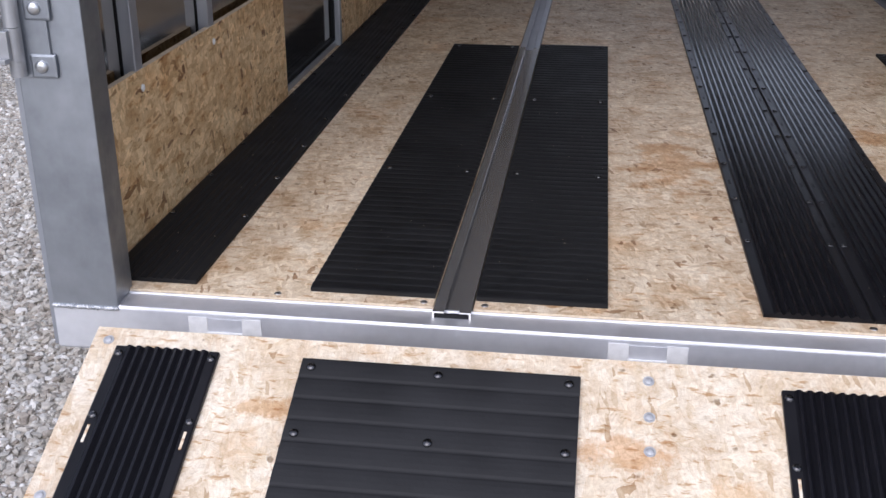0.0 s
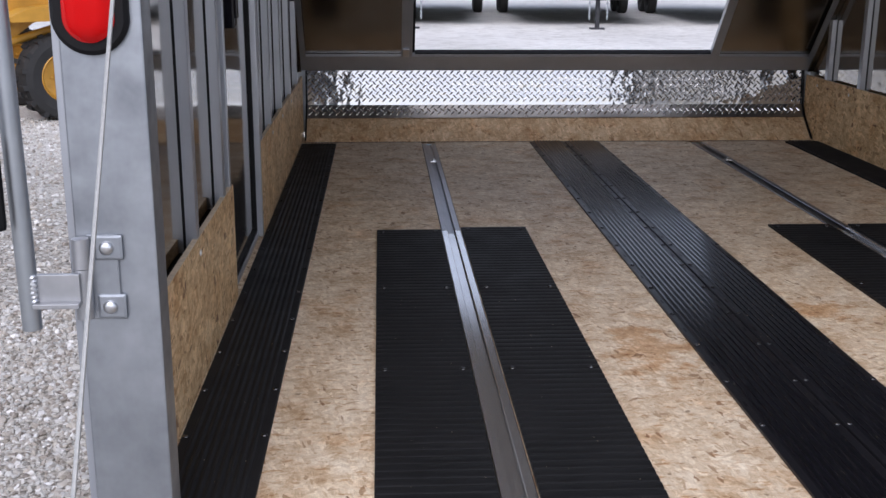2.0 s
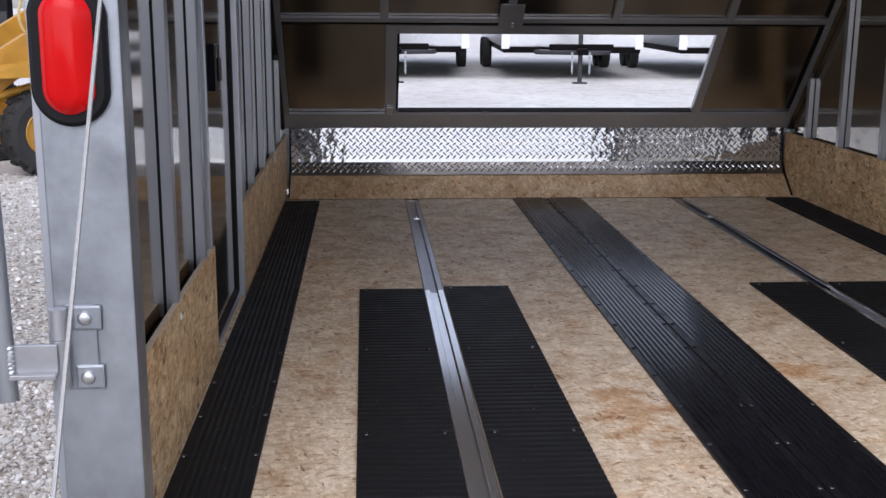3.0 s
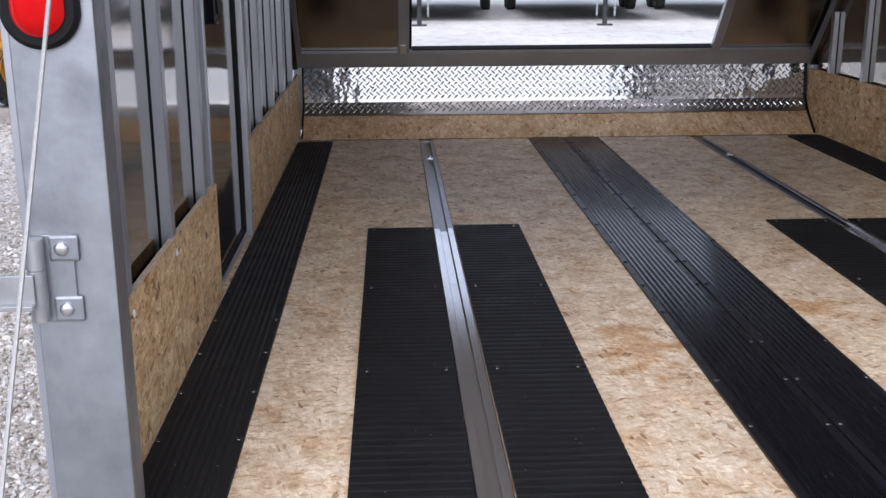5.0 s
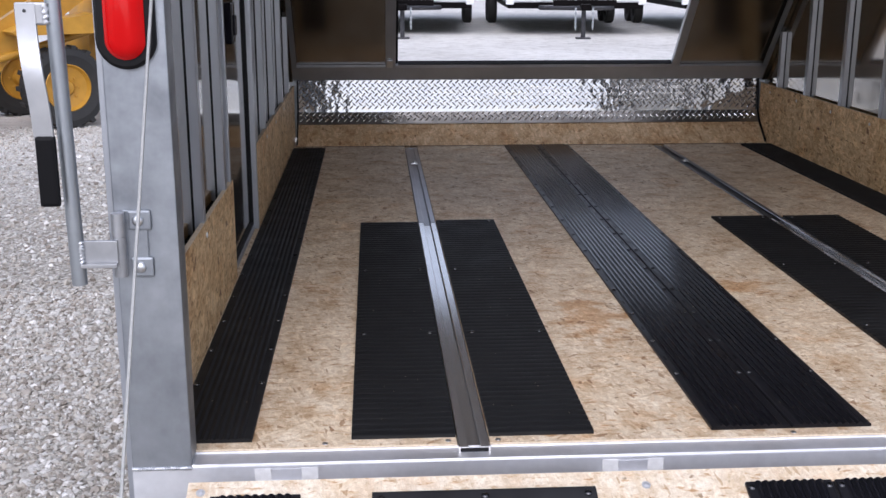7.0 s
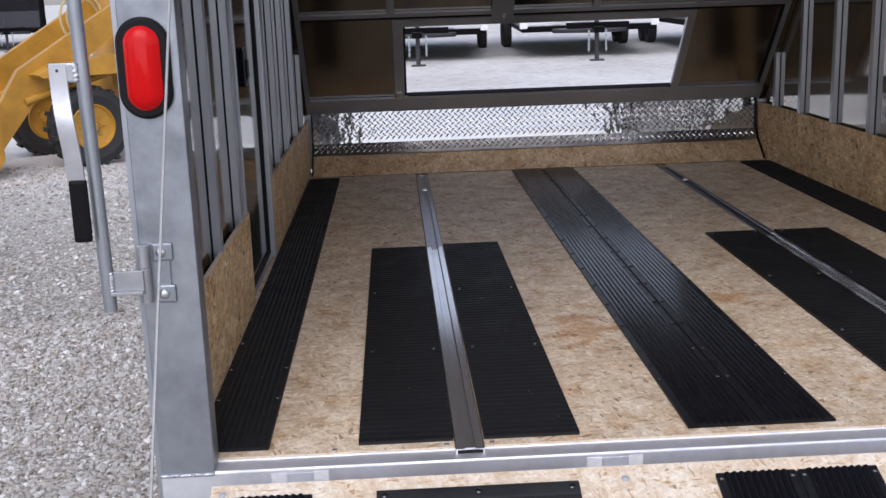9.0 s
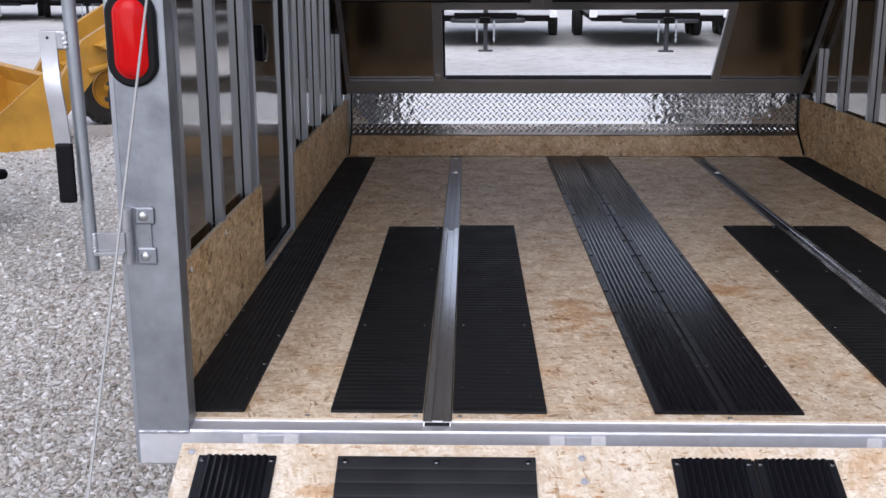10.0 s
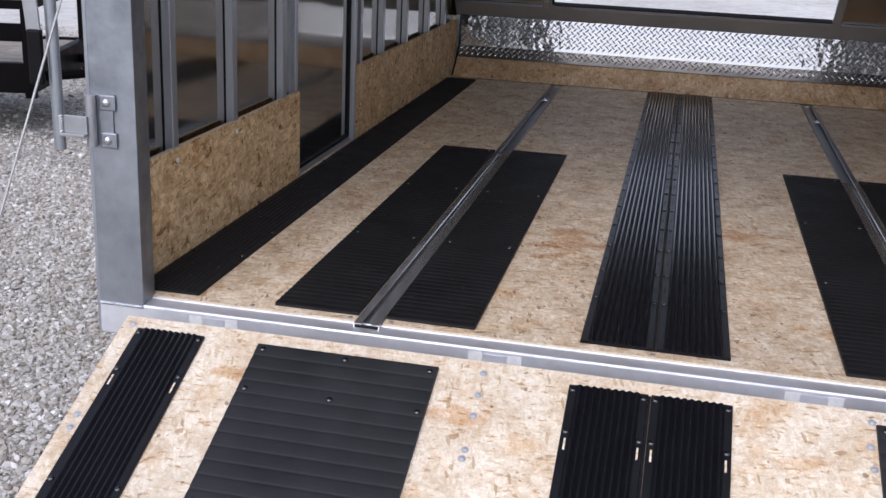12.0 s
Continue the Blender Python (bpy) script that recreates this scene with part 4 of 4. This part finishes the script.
weld(bm, (PX - 0.012, PY - 0.014, 0.824), (PX - 0.012, PY - 0.014, 0.858), 0.0055, 0.008, (0.2, -1, 0))
part("weld_bead", bm, WELD, tag_plate, "", True)
bm = bmesh.new()
hpts = [(-1.421, -0.098, 0.858), (-1.420, -0.101, 0.800), (-1.414, -0.112, 0.750), (-1.408, -0.112, 0.690), (-1.405, -0.110, 0.632)]
prev = None
fine_pts = []
for i in range(len(hpts) - 1):
    p0, p1, p2, p3 = (Vector(hpts[min(max(k, 0), len(hpts) - 1)]) for k in (i - 1, i, i + 1, i + 2))
    for k in range(6):
        u = k / 6
        fine_pts.append(0.5 * (2 * p1 + (p2 - p0) * u + (2 * p0 - 5 * p1 + 4 * p2 - p3) * u * u + (3 * p1 - p0 - 3 * p2 + p3) * u ** 3))
for x, y, z in fine_pts + [Vector(hpts[-1])]:
    w = 0.0165
    r = [bm.verts.new((x - w, y - 0.003, z)), bm.verts.new((x + w, y - 0.003, z)), bm.verts.new((x + w, y + 0.003, z)), bm.verts.new((x - w, y + 0.003, z))]
    if prev:
        for k in range(4):
            bm.faces.new((prev[k], prev[(k + 1) % 4], r[(k + 1) % 4], r[k]))
    else:
        bm.faces.new(r)
    prev = r
bm.faces.new(prev[::-1])
handle = part("handle", bm, BRACKET, lock_bar, "bent flat-bar handle", True)
bm = bmesh.new()
box(bm, -1.421, -1.386, -0.118, -0.102, 0.514, 0.638, 0.007)
part("grip", bm, GRIP, handle, "black rubber grip")

# ---- lift cable from the post's head to the ramp's end ----
cable = thing("lift_cable", "thin pale wire rope from the post to the ramp", "cable")
bm = bmesh.new()
tube(bm, (-1.174, -1.130, -0.387), (-1.1795, 0.036, 1.33), 0.0026, 8)
part("wire_rope", bm, CABLE, cable, "", True)
bm = bmesh.new()
box(bm, -1.206, -1.160, 0.0125, 0.05, 1.31, 1.37, 0.002)
part("anchor", bm, STEEL, cable)
bm = bmesh.new()
box(bm, -1.190, -1.158, -1.150, -1.110, -0.455, -0.378, 0.002)
part("eye_bracket", bm, STEEL, cable)


# ---- yard: machines and trailers ----
def wheel(parent, c, r, w, rim, lugs=0, axis="y"):
    """Tyre with rounded shoulders and lug blocks, and a dished rim, on an axle along y."""
    n = 32
    prof = [(0.58 * r, -w * 0.42), (0.80 * r, -w * 0.5), (0.95 * r, -w * 0.46), (r, -w * 0.32), (r, w * 0.32), (0.95 * r, w * 0.46), (0.80 * r, w * 0.5), (0.58 * r, w * 0.42)]
    turn = Matrix.Rotation(radians(90), 4, "Z") if axis == "x" else Matrix()
    M = Matrix.Translation(c) @ turn
    bm = bmesh.new()
    rings = [[bm.verts.new(M @ Vector((p * math.cos(2 * math.pi * i / n), q, p * math.sin(2 * math.pi * i / n)))) for p, q in prof] for i in range(n)]
    for i in range(n):
        a, b2 = rings[i], rings[(i + 1) % n]
        for k in range(len(prof)):
            k2 = (k + 1) % len(prof)
            bm.faces.new((a[k], a[k2], b2[k2], b2[k]))
    tyre = part("tyre", bm, TYRE, parent)
    if lugs:
        bm = bmesh.new()
        box(bm, r * 0.93, r * 1.045, w * 0.03, w * 0.47, -r * 0.055, r * 0.055)
        lug = mesh_of("lug", bm, TYRE)
        for i in range(2 * lugs):
            th, sd = math.pi * i / lugs, (-1 if i % 2 else 1)
            share("lug", lug, tyre, M @ Matrix.Rotation(-th, 4, "Y") @ Matrix.Diagonal((1, sd, 1, 1)))
    bm = bmesh.new()
    rp = [(0.60 * r, -w * 0.40), (0.56 * r, -w * 0.44), (0.50 * r, -w * 0.30), (0.22 * r, -w * 0.22), (0.16 * r, -w * 0.34), (0.0, -w * 0.36)]
    rings = [[bm.verts.new(M @ Vector((p * math.cos(2 * math.pi * i / n), q, p * math.sin(2 * math.pi * i / n)))) for p, q in rp[:-1]] for i in range(n)]
    hub = bm.verts.new(M @ Vector((0, rp[-1][1], 0)))
    for i in range(n):
        a, b2 = rings[i], rings[(i + 1) % n]
        for k in range(len(rp) - 2):
            bm.faces.new((a[k], a[k + 1], b2[k + 1], b2[k]))
        bm.faces.new((a[-1], hub, b2[-1]))
    for i in range(8):
        th = 2 * math.pi * i / 8
        dome(bm, M @ Vector((0.3 * r * math.cos(th), -w * 0.26, 0.3 * r * math.sin(th))), 0.035 * r, 0.03 * r, M.to_3x3() @ Vector((0, -1, 0)), 6)
    part("rim", bm, rim, tyre)
    return tyre


def prism(bm, pts, y0, y1):
    return extrude(bm, pts, y0, y1, "y")


# wheel loader, bucket on the ground
loader = thing("wheel_loader", "yellow wheel loader with its bucket lowered", "loader", m=pose(-3.60, 8.00, GZ, 0, 0, 36))
for x in (0.0, 1.5):
    for y in (0.0, 1.15):
        wheel(loader, (x, y, 0.36), 0.36, 0.28, YELLOW, 16)
bm = bmesh.new()
prism(bm, [(0.35, 0.35), (1.95, 0.35), (2.05, 0.6), (2.05, 1.15), (1.5, 1.25), (1.4, 0.95), (0.35, 0.85)], 0.20, 0.95)
part("chassis", bm, YELLOW, loader)
bm = bmesh.new()
prism(bm, [(-0.42, 0.83), (0.42, 0.83), (0.46, 0.87), (0.30, 1.0), (-0.30, 0.93), (-0.46, 0.86)], -0.16, 0.18)
part("fender", bm, YELLOW, loader)
for y0, y1 in ((0.10, 0.19), (0.96, 1.05)):
    bm = bmesh.new()
    prism(bm, [(-0.95, 0.30), (-0.75, 0.22), (-0.38, 0.66), (0.75, 1.42), (0.68, 1.62), (-0.55, 0.90)], y0, y1)
    part("lift_arm", bm, YELLOW, loader)
    bm = bmesh.new()
    tube(bm, (-0.52, (y0 + y1) / 2 - 0.06, 0.62), (0.62, (y0 + y1) / 2 - 0.06, 0.92), 0.035, 12)
    part("ram", bm, YELLOW, loader, "", True)
bm = bmesh.new()
prism(bm, [(0.45, 0.95), (0.95, 0.95), (0.85, 1.75), (0.6, 1.75)], 0.25, 0.9)
part("tower", bm, YELLOW, loader)
HOSE = plain("pale_hose", (0.55, 0.42, 0.20), 0.5)
for y, rad, cx in ((0.16, 0.20, 0.10), (0.24, 0.15, 0.14)):
    bm = bmesh.new()
    arc = [(cx + rad * math.cos(radians(k)), y, 1.33 + 1.15 * rad * math.sin(radians(k))) for k in range(-50, 231, 20)]
    for p, q in zip(arc, arc[1:]):
        tube(bm, p, q, 0.012, 8)
    part("hose", bm, HOSE, loader, "pale looped hydraulic hose", True)
bm = bmesh.new()
prism(bm, [(0.46, 0.28), (0.80, 0.22), (1.25, 0.25), (1.25, 0.98), (0.50, 0.98)], 0.06, 0.10)
side = part("side_plate", bm, YELLOW, loader)
bm = bmesh.new()
prism(bm, [(0.55, 0.62), (0.86, 0.36), (0.92, 0.36), (0.92, 0.41), (0.60, 0.68)], -0.02, 0.058)
part("step", bm, YELLOW, side)
bm = bmesh.new()
tube(bm, (0.42, 0.04, 0.74), (1.05, 0.04, 0.82), 0.045, 12)
part("ram", bm, YELLOW, loader, "", True)
bm = bmesh.new()
oval(bm, 0.035, 0.11, 0.0, 0.012, inset=0.004)
part("hand_hole", bm, GUNMETAL, side, m=pose(0.72, 0.059, 0.90, 90, 90, 0))
bucket_pts = [(-1.75, 0.02), (-0.98, 0.02), (-0.86, 0.18), (-0.86, 0.52), (-1.0, 0.66), (-1.05, 0.64), (-0.93, 0.48), (-0.93, 0.2), (-1.0, 0.07), (-1.75, 0.05)]
bm = bmesh.new()
prism(bm, bucket_pts, -0.25, 1.45)
bk = part("bucket", bm, YELLOW, loader, "yellow bucket, worn")
for y0, y1 in ((-0.275, -0.252), (1.452, 1.475)):
    bm = bmesh.new()
    prism(bm, [(-1.78, 0.0), (-0.98, 0.0), (-0.86, 0.18), (-0.86, 0.52), (-1.0, 0.66), (-1.45, 0.30), (-1.78, 0.12)], y0, y1)
    part("cheek", bm, YELLOW, bk)

# flat utility trailer, black frame and grey planks
def utility_trailer():
    ut = thing("utility_trailer", "black steel utility trailer with a plank deck", "trailer", m=pose(-3.58, 3.28, GZ, 0, 0, 15))
    L, Wd, zd, zt = 3.0, 1.15, 0.45, 0.80
    bm = bmesh.new()
    box(bm, -L, 0.0, 0.0, 0.06, zd - 0.17, zd, 0.004)
    part("side_beam", bm, BLACK_PAINT, ut)
    bm = bmesh.new()
    box(bm, -L, 0.0, Wd, Wd + 0.06, zd - 0.17, zd, 0.004)
    part("side_beam", bm, BLACK_PAINT, ut)
    bm = bmesh.new()
    box(bm, -0.06, 0.0, 0.061, Wd - 0.001, zd - 0.17, zd, 0.004)
    part("end_beam", bm, BLACK_PAINT, ut)
    for i in range(6):
        bm = bmesh.new()
        y = 0.065 + i * 0.18
        box(bm, -L, -0.062, y, y + 0.172, zd - 0.05, zd - 0.012, 0.003)
        part("plank", bm, DECK_WOOD, ut)
    for y in (0.005, Wd + 0.005):
        bm = bmesh.new()
        box(bm, -L, 0.0, y, y + 0.05, zt - 0.05, zt, 0.004)
        part("top_rail", bm, BLACK_PAINT, ut)
        for x in (-0.06, -0.75, -1.45, -2.2, -2.95):
            bm = bmesh.new()
            box(bm, x, x + 0.06, y, y + 0.05, zd - 0.20, zt - 0.051, 0.004)
            part("upright", bm, BLACK_PAINT, ut)
    bm = bmesh.new()
    box(bm, -0.05, 0.0, 0.056, Wd, zt - 0.05, zt, 0.004)
    part("top_rail", bm, BLACK_PAINT, ut)
    bm = bmesh.new()
    box(bm, -0.75, -0.061, 0.012, 0.042, zd + 0.12, zd + 0.22, 0.004)
    part("spare_bracket", bm, BLACK_PAINT, ut)
    for y in (0.2, Wd - 0.2):
        bm = bmesh.new()
        tube(bm, (0.0, y, zd - 0.10), (0.45, Wd / 2, zd - 0.10), 0.03, 8)
        part("tongue_beam", bm, BLACK_PAINT, ut)
    bm = bmesh.new()
    tube(bm, (0.25, 0.57, 0.02), (0.25, 0.57, 0.62), 0.025, 12)
    box(bm, 0.19, 0.31, 0.51, 0.63, 0.0, 0.02)
    part("jack", bm, BLACK_PAINT, ut)
    wheel(ut, (-1.9, -0.16, 0.33), 0.33, 0.2, WHITE_TRIM)
    wheel(ut, (-1.9, Wd + 0.22, 0.33), 0.33, 0.2, WHITE_TRIM)
    bm = bmesh.new()
    prism(bm, [(-2.35, 0.55), (-2.25, 0.72), (-1.55, 0.72), (-1.45, 0.55), (-1.5, 0.55), (-1.58, 0.68), (-2.22, 0.68), (-2.3, 0.55)], -0.28, -0.02)
    part("fender", bm, BLACK_PAINT, ut)
    return ut


utility_trailer()


# enclosed trailers parked across the yard, noses towards the open hatch
def enclosed_trailer(x, y, skin, label, turn=0.0, width=2.90, trim=WHITE_TRIM):
    et = thing("enclosed_trailer", label, "trailer", "parked enclosed trailers", m=pose(x, y, GZ, 0, 0, turn))
    h, L = 2.6, 8.0
    bm = bmesh.new()
    box(bm, -width / 2, width / 2, 0.0, L, 0.66, h, 0.03)
    part("body", bm, skin, et)
    for s in (-1, 1):
        bm = bmesh.new()
        box(bm, min(s * (width / 2 - 0.16), s * (width / 2 + 0.004)), max(s * (width / 2 - 0.16), s * (width / 2 + 0.004)), -0.012, 0.06, 0.62, h, 0.01)
        part("corner_trim", bm, trim, et)
        wheel(et, (s * (width / 2 + 0.02), 5.0, 0.36), 0.36, 0.22, WHITE_TRIM, 0, "x")
        wheel(et, (s * (width / 2 + 0.02), 5.95, 0.36), 0.36, 0.22, WHITE_TRIM, 0, "x")
    bm = bmesh.new()
    box(bm, -width / 2 + 0.05, width / 2 - 0.05, 0.02, L - 0.1, 0.54, 0.659)
    part("frame", bm, BLACK_PAINT, et)
    bm = bmesh.new()
    box(bm, -width / 2 + 0.2, width / 2 - 0.2, -0.013, -0.002, 0.72, 1.25, 0.0)
    part("stone_guard", bm, GREY_SIDE if trim is WHITE_TRIM else GUNMETAL, et)
    for s in (-1, 1):
        bm = bmesh.new()
        tube(bm, (s * 0.75, 0.0, 0.56), (0, -1.35, 0.60), 0.05, 8)
        part("tongue_beam", bm, GUNMETAL, et)
        bm = bmesh.new()
        for i in range(10):
            z = 0.58 - i * 0.042
            hw = 0.020 - 0.010 * (i % 2)
            box(bm, s * 0.17 - hw, s * 0.17 + hw, -1.302 - 0.006 * (i % 2), -1.288 + 0.006 * (i % 2), z - 0.025, z + 0.025, 0.006)
        part("safety_chain", bm, GALV, et)
    bm = bmesh.new()
    box(bm, -0.62, 0.62, -1.36, -1.26, 0.64, 0.76, 0.02)
    box(bm, -0.10, 0.10, -1.62, -1.30, 0.56, 0.68, 0.02)
    part("coupler", bm, BLACK_PAINT, et)
    bm = bmesh.new()
    tube(bm, (0, -1.2, 0.03), (0, -1.2, 1.15), 0.045, 12)
    box(bm, -0.14, 0.14, -1.32, -1.08, 0.0, 0.03, 0.008)
    part("jack", bm, GUNMETAL, et)
    return et


SIL = "silver enclosed cargo trailer parked with its tongue on a jack"
enclosed_trailer(-0.20, 21.2, GREY_SIDE, SIL, -3)
enclosed_trailer(3.36, 21.0, GREY_SIDE, SIL, -3)
enclosed_trailer(7.00, 20.8, GREY_SIDE, SIL, -3)
enclosed_trailer(-3.8, 21.4, GREY_SIDE, SIL, -3)
DRK = "black enclosed cargo trailer parked at the far side of the yard"
for i in range(5):
    enclosed_trailer(-13.4 - 3.3 * i, 35.0 + 0.6 * i, DARK_SIDE, DRK, 20, 2.6, BLACK_PAINT)


# ---- wood crumbs left on the strips and mats ----
crumb_rng = random.Random(21)
bm = bmesh.new()
for x0, x1, y0, y1, z, n in ((-0.155, 0.155, 0.08, 1.1, 0.0113, 46), (-0.88, -0.70, 0.1, 1.2, 0.0094, 16), (-0.61, -0.42, 0.1, 1.2, 0.0094, 16), (-1.25, -1.11, 0.1, 1.6, 0.0113, 18)):
    for i in range(n):
        r = crumb_rng.uniform(0.0004, 0.0009)
        p = Vector((crumb_rng.uniform(x0, x1), crumb_rng.uniform(y0, y1), z))
        m = Matrix.Translation(p) @ Matrix.Rotation(crumb_rng.uniform(0, 3.1), 4, "Z") @ Matrix.Diagonal((crumb_rng.uniform(1, 2.2), 1, 0.6, 1))
        bmesh.ops.create_icosphere(bm, subdivisions=1, radius=r, matrix=m)
tagged(part("wood_crumbs", bm, CUT), "pale sawdust crumbs on the black strips and mats", "sawdust", kind="stuff")
